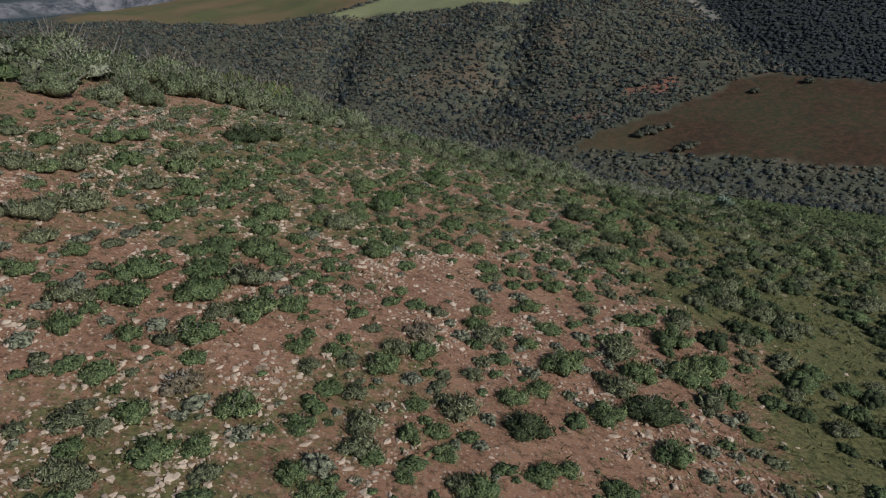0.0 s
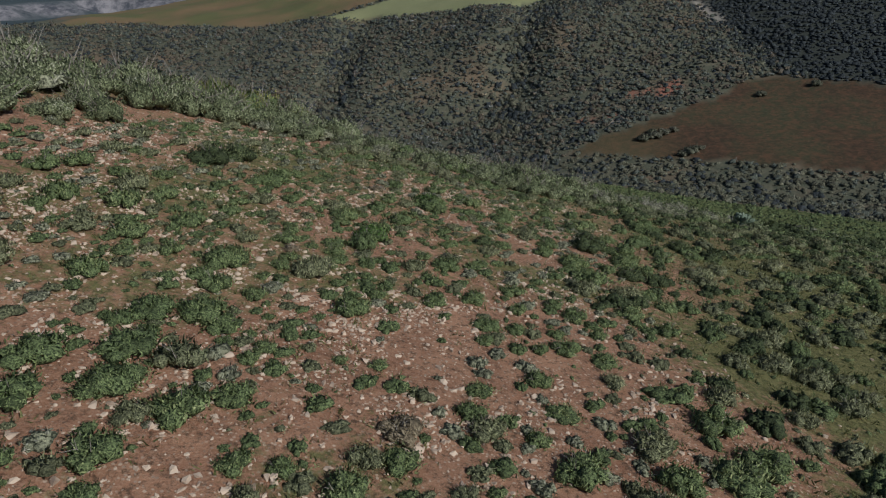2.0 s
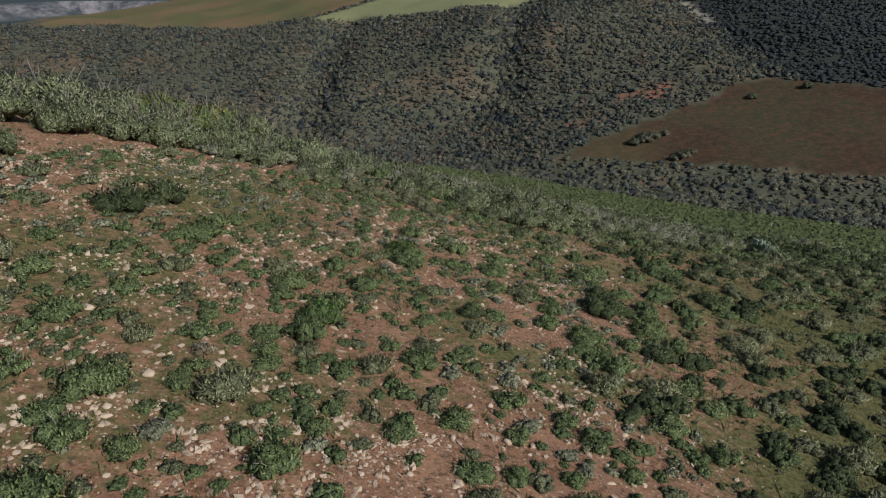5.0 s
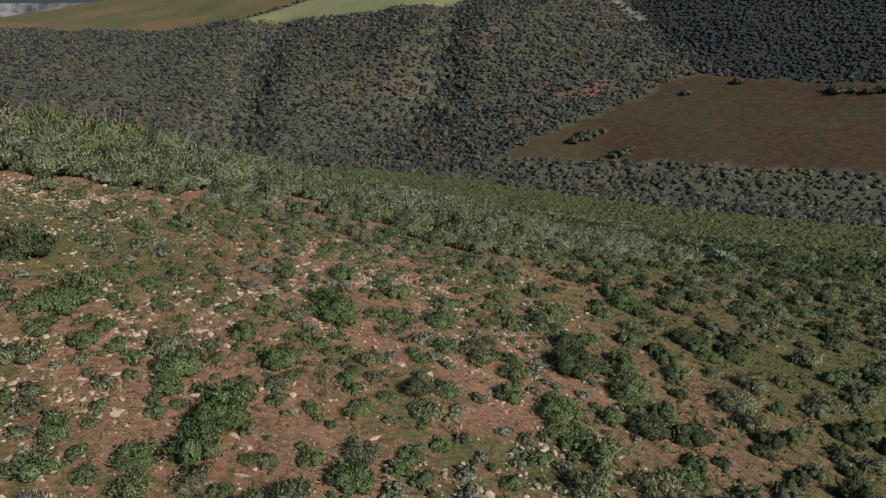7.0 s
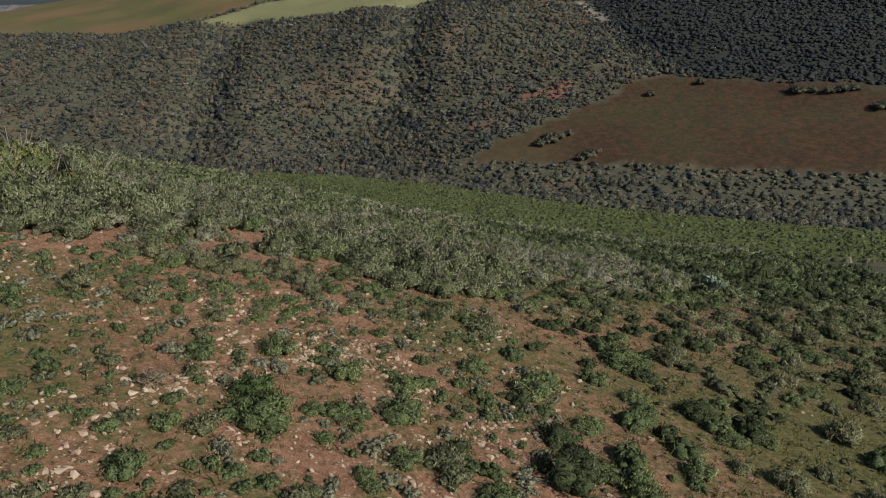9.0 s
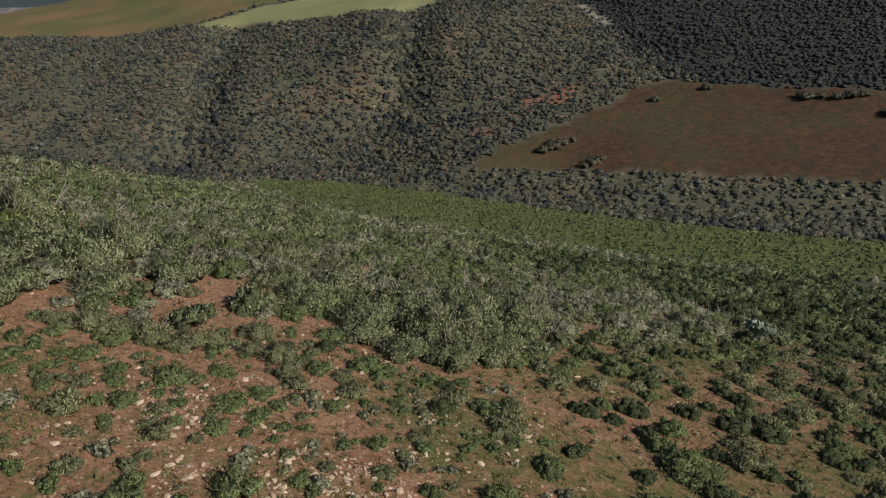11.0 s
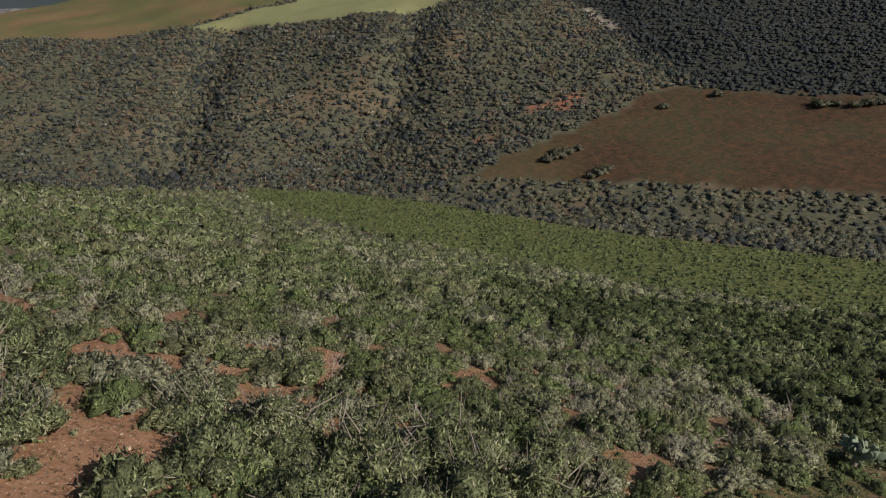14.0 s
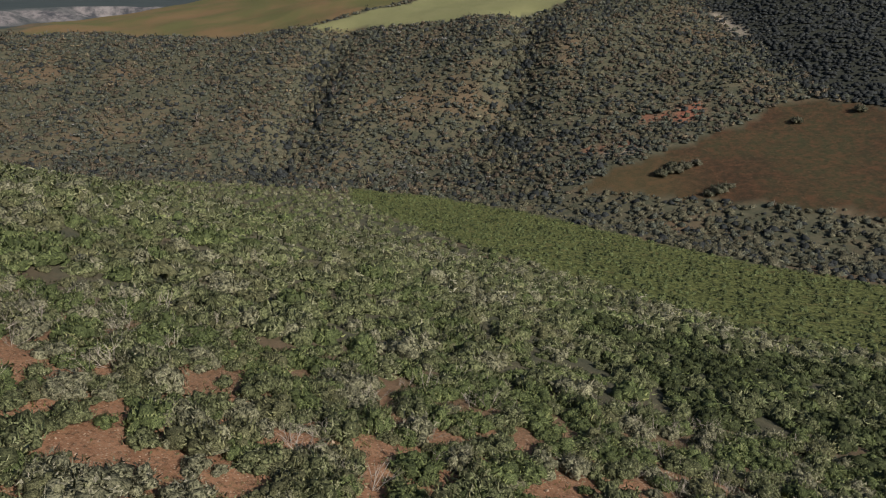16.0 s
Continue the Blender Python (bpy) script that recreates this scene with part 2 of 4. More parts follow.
    # plain and scarp are greyed and blued: distance haze put into their colour
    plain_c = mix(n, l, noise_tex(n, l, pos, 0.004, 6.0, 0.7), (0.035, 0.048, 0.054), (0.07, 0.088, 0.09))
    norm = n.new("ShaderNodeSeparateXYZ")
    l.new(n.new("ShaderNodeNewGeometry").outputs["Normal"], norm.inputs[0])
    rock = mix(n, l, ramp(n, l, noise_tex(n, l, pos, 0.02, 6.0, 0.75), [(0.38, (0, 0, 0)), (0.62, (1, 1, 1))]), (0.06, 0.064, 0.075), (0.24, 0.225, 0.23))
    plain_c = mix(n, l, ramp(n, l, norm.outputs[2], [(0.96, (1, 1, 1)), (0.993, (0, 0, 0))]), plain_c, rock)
    c = mix(n, l, sep2.outputs[0], c, pale)
    c = mix(n, l, sep2.outputs[1], c, olive)
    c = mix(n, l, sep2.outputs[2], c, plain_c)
    l.new(c, b.inputs["Base Color"])
    bp = n.new("ShaderNodeBump")
    bp.inputs["Strength"].default_value, bp.inputs["Distance"].default_value = 0.8, 0.08
    l.new(fine, bp.inputs["Height"])
    l.new(bp.outputs[0], b.inputs["Normal"])
    return m


EARTH = ground_mat()
LEAF_GREEN = foliage("leaf_green", [(0.0, (0.072, 0.103, 0.042)), (0.5, (0.188, 0.232, 0.094)), (1.0, (0.359, 0.364, 0.178))])
# A darkened copy of leaf green: the right-hand slope's darkness is put into colour.
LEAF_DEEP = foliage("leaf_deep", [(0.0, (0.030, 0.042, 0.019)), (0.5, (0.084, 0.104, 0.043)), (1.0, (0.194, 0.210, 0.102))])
LEAF_BRIGHT = foliage("leaf_bright", [(0.0, (0.042, 0.090, 0.018)), (0.5, (0.108, 0.192, 0.042)), (1.0, (0.216, 0.288, 0.084))])
LEAF_GREY = foliage("leaf_grey", [(0.0, (0.103, 0.115, 0.062)), (0.5, (0.227, 0.234, 0.125)), (1.0, (0.414, 0.395, 0.230))])
LEAF_GOLD = foliage("leaf_gold", [(0.0, (0.09, 0.1, 0.03)), (0.5, (0.21, 0.22, 0.065)), (1.0, (0.36, 0.34, 0.12))])
LEAF_DRY = foliage("leaf_dry", [(0.0, (0.116, 0.092, 0.059)), (0.5, (0.221, 0.178, 0.115)), (1.0, (0.357, 0.300, 0.205))])
LEAF_THICKET = foliage("leaf_thicket", [(0.0, (0.095, 0.121, 0.060)), (0.4, (0.222, 0.250, 0.127)), (0.75, (0.325, 0.328, 0.217)), (1.0, (0.468, 0.448, 0.375))], 0.22)
LEAF_PALE = foliage("leaf_pale", [(0.0, (0.115, 0.121, 0.081)), (0.4, (0.240, 0.238, 0.162)), (0.75, (0.351, 0.335, 0.263)), (1.0, (0.486, 0.452, 0.420))], 0.3)
# blue is raised in the hill and wood leaves to stand in for haze
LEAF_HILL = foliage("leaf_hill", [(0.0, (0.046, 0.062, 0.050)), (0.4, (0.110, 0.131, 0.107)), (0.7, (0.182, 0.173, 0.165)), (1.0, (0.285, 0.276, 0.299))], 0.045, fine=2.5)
# near black for the wooded hill, whose shade is painted into the leaves
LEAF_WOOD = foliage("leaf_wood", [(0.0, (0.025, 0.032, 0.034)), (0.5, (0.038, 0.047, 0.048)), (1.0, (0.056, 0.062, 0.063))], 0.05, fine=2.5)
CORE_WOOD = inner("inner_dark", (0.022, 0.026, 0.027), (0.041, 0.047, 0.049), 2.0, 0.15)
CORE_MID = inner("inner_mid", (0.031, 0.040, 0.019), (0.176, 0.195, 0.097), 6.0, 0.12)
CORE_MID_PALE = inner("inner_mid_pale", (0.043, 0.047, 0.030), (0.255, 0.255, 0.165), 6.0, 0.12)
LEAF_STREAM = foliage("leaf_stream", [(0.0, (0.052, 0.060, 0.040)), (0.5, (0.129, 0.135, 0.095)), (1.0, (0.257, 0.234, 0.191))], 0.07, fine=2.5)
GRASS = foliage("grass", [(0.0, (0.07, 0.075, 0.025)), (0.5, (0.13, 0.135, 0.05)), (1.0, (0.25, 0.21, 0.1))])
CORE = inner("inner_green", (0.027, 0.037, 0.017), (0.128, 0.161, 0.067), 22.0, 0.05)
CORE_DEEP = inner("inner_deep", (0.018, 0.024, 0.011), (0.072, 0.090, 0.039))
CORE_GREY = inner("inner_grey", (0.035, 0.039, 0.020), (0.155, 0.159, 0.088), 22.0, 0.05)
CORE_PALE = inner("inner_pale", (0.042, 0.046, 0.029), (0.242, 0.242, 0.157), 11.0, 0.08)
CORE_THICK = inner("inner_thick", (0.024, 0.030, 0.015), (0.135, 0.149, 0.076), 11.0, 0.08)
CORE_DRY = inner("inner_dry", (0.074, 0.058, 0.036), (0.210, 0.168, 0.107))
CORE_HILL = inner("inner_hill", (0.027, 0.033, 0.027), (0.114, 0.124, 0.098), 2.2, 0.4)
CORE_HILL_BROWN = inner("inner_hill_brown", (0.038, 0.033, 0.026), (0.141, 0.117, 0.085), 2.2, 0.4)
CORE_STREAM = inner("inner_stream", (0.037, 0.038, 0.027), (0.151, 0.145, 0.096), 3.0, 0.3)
TWIG = plain("twig_bark", (0.1, 0.085, 0.07), (0.24, 0.21, 0.18), 12.0)
DEAD = plain("bleached_wood", (0.192, 0.168, 0.144), (0.360, 0.328, 0.288), 12.0)
STONE = plain("field_stone", (0.21, 0.148, 0.104), (0.5, 0.39, 0.29), 5.0, 0.9, 0.01)
CACTUS = plain("cactus_skin", (0.057, 0.084, 0.057), (0.192, 0.237, 0.168), 5.0, 0.5)

# ---- ground: one sheet out to the horizon ----
GREEN_FIELD = [(-28, 276), (5, 266), (32, 244), (52, 216), (75, 183), (105, 158), (150, 128), (150, 80), (85, 103), (60, 109), (43, 116),
               (33, 137), (22, 157), (13, 174), (-6, 208), (-22, 246)]
BROWN_FIELD = [(45, 259), (58, 264), (88, 279), (113, 291), (131, 302), (140, 301), (173, 279), (208, 254), (300, 190), (260, 150),
               (167, 200), (127, 221), (86, 240), (67, 248)]
PALE_MEADOW = [(-72, 431), (-51, 432), (-15, 419), (20, 409), (58, 422), (120, 440), (150, 560), (20, 520), (-16, 467), (-29, 460), (-47, 448)]
HIGH_MEADOW = [(-250, 466), (-187, 462), (-117, 438), (-72, 434), (-50, 452), (-30, 464), (20, 530), (140, 570), (140, 720), (-260, 720)]
BARE = [
    (-4.1, 57.7, 0.66), (-2.2, 53.8, 1.13), (-3, 51.4, 0.84), (-2.5, 52.2, 0.74), (-3.7, 51, 0.68), (1.1, 52.7, 0.47), (1.6, 51.6, 0.45),
    (-4.4, 62.7, 0.57), (-1.7, 61.5, 0.63), (-0.3, 61.6, 0.64), (3.7, 65, 0.45), (-3.1, 55.9, 0.53), (-2.2, 55.7, 0.45), (13.4, 66.1, 0.58),
    (-9.2, 66.8, 0.71), (-6.6, 64.2, 0.69), (-5, 62, 0.62), (-3.3, 67.9, 1.18), (-2.4, 68.2, 0.61), (-4.9, 64.6, 0.71), (-3.4, 62.4, 0.54),
    (0.3, 62.2, 0.65), (-1.9, 61.7, 0.49), (3.5, 66.4, 0.54), (7.9, 66.9, 0.47), (4.7, 69.7, 0.45), (10.6, 66.3, 0.5), (-7.4, 50.8, 1),
    (-3.4, 51.8, 0.63), (-2, 53.3, 0.68), (-1.5, 55.1, 0.5), (-1.5, 50, 0.6), (-0.4, 49.1, 0.45),
]
OPEN_SOIL = [
    (2.6, 37.8, 0.39), (3.5, 40.4, 0.4), (2.7, 41.6, 0.37), (2.2, 43.2, 0.44), (4.5, 39.2, 0.42), (1, 34.2, 0.56), (0.4, 34.8, 0.42),
    (1.7, 34, 0.53), (3.9, 32.2, 0.75), (4.5, 30.9, 0.7), (3.4, 33, 0.48), (5.2, 35.1, 0.39), (6.3, 34, 0.43), (7.4, 32.6, 0.41),
    (-0.5, 35.1, 0.36), (2.4, 30.8, 0.37), (0.3, 31.6, 0.32), (-0.4, 21.6, 0.73), (-1.2, 20.5, 0.5), (0.9, 23.4, 0.47), (3.5, 30.5, 0.5),
    (3.1, 32.2, 0.41), (-0.4, 20.1, 0.55), (-1.9, 20.7, 0.39), (-3.5, 22.2, 0.45), (0.6, 20.9, 0.52), (-0.4, 22.3, 0.67), (0.2, 20.1, 0.61),
    (-2.5, 16.8, 0.52), (-4.4, 15.3, 0.48), (-4.3, 14, 0.45), (-6.7, 15.2, 0.33), (0.8, 16.6, 0.37),
]
RED_SOIL = [(95.8, 302.8, 3.6), (99.5, 305.5, 2.4), (92.5, 299.5, 2.2), (81.9, 305.2, 2.0), (86.5, 303, 1.5), (78, 301, 1.4), (56.2, 286.6, 1.8), (61, 286.4, 1.6), (66, 286, 1.7), (69.8, 286, 1.6)]


def inside(x, y, poly):
    """1 inside the outline, whose edge wanders a little."""
    x, y = x + 1.8 * waves(x, y, 15, 3), y + 1.8 * waves(x, y, 13, 8)
    hit = np.zeros(x.shape, bool)
    for (xa, ya), (xb, yb) in zip(poly, poly[1:] + poly[:1]):
        cross = (ya > y) != (yb > y)
        with np.errstate(divide="ignore", invalid="ignore"):
            hit ^= cross & (x < (xb - xa) * (y - ya) / (yb - ya if yb != ya else 1e-9) + xa)
    return hit.astype(float)


def discs(x, y, spots, soft=1.0):
    out = np.zeros(x.shape)
    for sx, sy, r in spots:
        out = np.maximum(out, 1 - step01(0.75, 1.25 * soft, np.hypot(x - sx, y - sy) / r))
    return out


def bush_edge(x):
    """How far ahead the closed bush of the spur begins."""
    return np.interp(x, [-60, -22, -18.5, -17, -15.5, -13.5, -10.7, -8, -6, -4, -2.5, -1, 0.6, 2.4, 3.2, 5, 8, 10, 12.5, 15, 20, 27.6, 38], [18, 26, 29, 33, 39, 44, 47, 48.4, 48.8, 48.4, 48.8, 50.2, 51, 50, 48.5, 47.9, 48.4, 50, 53, 54.5, 55.5, 58.5, 62])


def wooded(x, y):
    """1 on the dark hill beside the long one, where shade is painted in."""
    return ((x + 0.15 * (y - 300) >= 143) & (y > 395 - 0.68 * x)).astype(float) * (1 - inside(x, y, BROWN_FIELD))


def grid_lines(stops):
    """Rising lines whose spacing goes from one stop's to the next's."""
    at, out = stops[0][0], []
    while at < stops[-1][0]:
        out.append(at)
        at += np.interp(at, [s[0] for s in stops], [s[1] for s in stops])
    return np.array(out + [stops[-1][0]])


gx = grid_lines([(-5200, 260), (-900, 60), (-280, 7), (-60, 4), (-22, 1.0), (30, 1.0), (75, 2.8), (260, 6), (900, 60), (5200, 260)])
gy = grid_lines([(-5200, 300), (-300, 40), (-20, 1.2), (0, 1.0), (75, 1.0), (110, 3), (250, 4.5), (440, 5), (620, 9), (1200, 45), (3200, 60), (3350, 22), (3850, 22), (5200, 150)])
mx, my = np.meshgrid(gx, gy)
flat_x, flat_y = mx.ravel(), my.ravel()
flat_z = land(flat_x, flat_y)
nx, ny = len(gx), len(gy)
idx = np.arange(nx * ny).reshape(ny, nx)
quads = np.stack([idx[:-1, :-1], idx[:-1, 1:], idx[1:, 1:], idx[1:, :-1]], -1).reshape(-1, 4)


def mesh_from(name, verts, faces, smooth=False):
    """A mesh from arrays of corners and of faces with the same number of sides."""
    me = bpy.data.meshes.new(name)
    sides = faces.shape[1]
    me.vertices.add(len(verts))
    me.vertices.foreach_set("co", np.ascontiguousarray(verts, np.float32).ravel())
    me.loops.add(faces.size)
    me.loops.foreach_set("vertex_index", np.ascontiguousarray(faces, np.int32).ravel())
    me.polygons.add(len(faces))
    me.polygons.foreach_set("loop_start", np.arange(0, faces.size, sides, dtype=np.int32))
    me.polygons.foreach_set("use_smooth", np.full(len(faces), smooth))
    me.update(calc_edges=True)
    me.validate()
    return me


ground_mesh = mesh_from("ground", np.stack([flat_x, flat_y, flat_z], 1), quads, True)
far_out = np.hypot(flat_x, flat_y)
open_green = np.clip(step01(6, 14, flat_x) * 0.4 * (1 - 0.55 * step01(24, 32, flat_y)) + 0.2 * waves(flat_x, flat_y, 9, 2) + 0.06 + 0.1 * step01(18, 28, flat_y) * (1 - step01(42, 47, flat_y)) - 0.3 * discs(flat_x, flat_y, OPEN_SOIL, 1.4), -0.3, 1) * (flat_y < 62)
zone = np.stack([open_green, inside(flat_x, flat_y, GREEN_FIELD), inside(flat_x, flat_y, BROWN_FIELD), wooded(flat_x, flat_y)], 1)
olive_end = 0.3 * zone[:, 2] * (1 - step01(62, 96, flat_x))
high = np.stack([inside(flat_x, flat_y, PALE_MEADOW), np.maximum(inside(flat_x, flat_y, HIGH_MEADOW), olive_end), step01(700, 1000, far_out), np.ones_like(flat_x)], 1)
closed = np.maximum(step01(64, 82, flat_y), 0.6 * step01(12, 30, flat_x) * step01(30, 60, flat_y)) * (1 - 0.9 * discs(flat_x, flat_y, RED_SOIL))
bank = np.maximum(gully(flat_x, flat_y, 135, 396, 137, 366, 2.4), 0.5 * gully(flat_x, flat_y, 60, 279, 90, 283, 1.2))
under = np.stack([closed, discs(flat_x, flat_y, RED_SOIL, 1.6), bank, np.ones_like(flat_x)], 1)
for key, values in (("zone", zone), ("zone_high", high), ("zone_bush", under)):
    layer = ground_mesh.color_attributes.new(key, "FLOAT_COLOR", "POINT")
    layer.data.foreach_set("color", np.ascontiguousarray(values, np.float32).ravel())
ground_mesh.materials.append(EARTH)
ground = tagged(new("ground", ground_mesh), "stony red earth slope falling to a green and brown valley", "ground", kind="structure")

# ---- plants ----
def ball(sub):
    bm = bmesh.new()
    bmesh.ops.create_icosphere(bm, subdivisions=sub, radius=1.0)
    bm.verts.ensure_lookup_table()
    v = np.array([p.co[:] for p in bm.verts])
    f = np.array([[p.index for p in face.verts] for face in bm.faces])
    bm.free()
    return v, f


BALLS = {n: ball(n) for n in (1, 2, 3)}
# a rounded mass of few faces for far plants
BALLS[0] = (np.array([(math.cos(i * 1.0472), math.sin(i * 1.0472), -0.15) for i in range(6)] + [(math.cos(i * 2.0944 + 0.5) * 0.62, math.sin(i * 2.0944 + 0.5) * 0.62, 0.8) for i in range(3)]),
            np.array([(0, 1, 6), (1, 2, 7), (2, 3, 7), (3, 4, 8), (4, 5, 8), (5, 0, 6), (1, 7, 6), (3, 8, 7), (5, 6, 8), (6, 7, 8)]))


def lumpy(v, rng, amount=0.3, lumps=11):
    """Radius factors for directions v: a crown made of several rounded heads."""
    heads = rng.normal(size=(lumps, 3))
    heads[:, 2] = np.abs(heads[:, 2]) * 0.7
    heads /= np.linalg.norm(heads, axis=1)[:, None]
    size = rng.uniform(0.5, 1.0, lumps)
    n = v / np.linalg.norm(v, axis=1)[:, None]
    return 1 - amount + amount * 1.5 * (np.exp((n @ heads.T - 1) * 11) * size).max(1)


def unit(a):
    return a / np.maximum(np.linalg.norm(a, axis=1), 1e-6)[:, None]


def lobed_parts(seed, leaves, size, tall, lift, core_size, ball=1):
    """A bush of unit radius grown from several heads of uneven height, each with fine upright sprays. Returns core and leaf arrays."""
    rng = np.random.default_rng(seed)
    heads = int(rng.integers(7, 11))
    turn, out = rng.uniform(0, 6.28) + np.arange(heads) * 2.4, np.sqrt((np.arange(heads) + 0.3) / heads) * 0.62
    mid = np.stack([np.cos(turn) * out, np.sin(turn) * out, tall * (0.46 - 0.45 * out ** 2) * rng.uniform(0.6, 1.1, heads)], 1)
    wide = rng.uniform(0.36, 0.56, heads)
    high = wide * rng.uniform(0.7, 1.05, heads) * (0.45 + 0.55 * tall)
    v, f = BALLS[ball]
    cores, faces = [], []
    for i in range(heads):
        c = v * (1 + rng.normal(size=(len(v), 1)) * 0.12) * np.array([wide[i], wide[i], high[i]]) * core_size + mid[i]
        c[:, 2] = np.maximum(c[:, 2], -0.12)
        g = f[(c[f][:, :, 2] > -0.11).any(1)]
        faces.append(g + i * len(v))
        cores.append(c)
    which = rng.choice(heads, leaves, p=wide ** 2 / (wide ** 2).sum())
    d = rng.normal(size=(leaves, 3))
    d[:, 2] = np.abs(d[:, 2]) - 0.35
    d /= np.linalg.norm(d, axis=1)[:, None]
    span = np.stack([wide, wide, high], 1)[which]
    at = mid[which] + d * span * rng.uniform(core_size * 0.85, 1.02, (leaves, 1))
    at[:, 2] = np.maximum(at[:, 2], 0.0)
    grow = d * 0.35 + rng.normal(size=(leaves, 3)) * 0.6 + np.array([0, 0, 0.2 + lift])
    grow /= np.linalg.norm(grow, axis=1)[:, None]
    side = np.cross(grow, rng.normal(size=(leaves, 3)))
    side /= np.linalg.norm(side, axis=1)[:, None]
    long, half = size * rng.uniform(0.8, 2.1, (leaves, 1)), size * rng.uniform(0.2, 0.42, (leaves, 1))
    lv = np.stack([at - side * half, at + side * half, at + grow * long + rng.normal(size=(leaves, 3)) * 0.2 * long], 1)
    lf = np.arange(leaves * 3).reshape(-1, 3)
    # each spray is lit like the rounded head that it grows on
    ln = np.repeat((d + np.array([0, 0, 0.25]) + rng.normal(size=(leaves, 3)) * 0.25)[:, None], 3, 1) + rng.normal(size=(leaves, 3, 3)) * 0.1
    turned = (np.cross(lv[:, 1] - lv[:, 0], lv[:, 2] - lv[:, 0]) * ln[:, 0]).sum(1) < 0
    lf[turned] = lf[turned][:, ::-1]
    cores = np.concatenate(cores)
    cn = cores - np.repeat(mid, len(v), 0)
    return (cores, np.concatenate(faces), unit(cn)), (lv.reshape(-1, 3), lf, unit(ln.reshape(-1, 3)))


def crown_parts(seed, leaves, size, sub=1, spread=0.3, tall=0.75, pointed=0.5, lift=0.3, core_size=0.8):
    """A bush of unit radius: its dark inner mass and its sprays of leaves. Returns core and leaf arrays."""
    if sub:
        return lobed_parts(seed, leaves, size, tall, lift, core_size, sub - 1)
    rng = np.random.default_rng(seed)
    state = rng.integers(1 << 30)
    v, f = BALLS[sub]
    shape = np.array([1, 1, tall])

    def surface(d):
        return d * lumpy(d, np.random.default_rng(state), spread)[:, None] * shape
    core = surface(v) * core_size * (1 + 0.22 * rng.normal(size=(len(v), 1)))
    core[:, 2] = np.maximum(core[:, 2] + 0.3 * tall, -0.12)
    f = f[(core[f][:, :, 2] > -0.11).any(1)]
    # sprays of leaves that face outward and up, each a small pinwheel of blades
    blades = 5 if leaves > 60 else 3
    count = max(leaves // blades, 1)
    d = rng.normal(size=(count, 3))
    d[:, 2] = np.abs(d[:, 2]) * 0.9 - 0.25
    d /= np.linalg.norm(d, axis=1)[:, None]
    at = surface(d) * (core_size + 0.1 + (1.0 - core_size) * rng.uniform(size=(count, 1)) ** 0.8)
    at[:, 2] = np.maximum(at[:, 2] + 0.3 * tall, 0.02)
    face = d * 0.9 + rng.normal(size=(count, 3)) * pointed + np.array([0, 0, lift])
    face /= np.linalg.norm(face, axis=1)[:, None]
    side = np.cross(face, rng.normal(size=(count, 3)))
    side /= np.linalg.norm(side, axis=1)[:, None]
    third = np.cross(face, side)
    spray = size * rng.uniform(0.6, 1.5, (count, 1))
    lv = np.empty((count, 1 + 2 * blades, 3))
    lv[:, 0] = at
    for k in range(blades):
        ang = 2 * math.pi * k / blades + rng.uniform(-0.5, 0.5, (count, 1))
        reach, rise = spray * rng.uniform(0.5, 1.3, (count, 1)), spray * rng.uniform(-0.2, 0.9, (count, 1))
        along, across = np.cos(ang) * side + np.sin(ang) * third, np.cos(ang) * third - np.sin(ang) * side
        lv[:, 2 * k + 1] = at + reach * (0.5 * along + rng.uniform(0.2, 0.42, (count, 1)) * across) + 0.4 * rise * face
        lv[:, 2 * k + 2] = at + reach * along + rise * face
    lf = np.array([(0, 2 * k + 1, 2 * k + 2) for k in range(blades)])[None] + (np.arange(count) * (1 + 2 * blades))[:, None, None]
    lv, lf = lv.reshape(-1, 3), lf.reshape(-1, 3)
    ln = unit(lv + np.array([0, 0, 0.1]))
    turned = (np.cross(lv[lf[:, 1]] - lv[lf[:, 0]], lv[lf[:, 2]] - lv[lf[:, 0]]) * ln[lf[:, 0]]).sum(1) < 0
    lf[turned] = lf[turned][:, ::-1]
    return (core, f, unit(core + np.array([0, 0, 0.1]))), (lv, lf, ln)


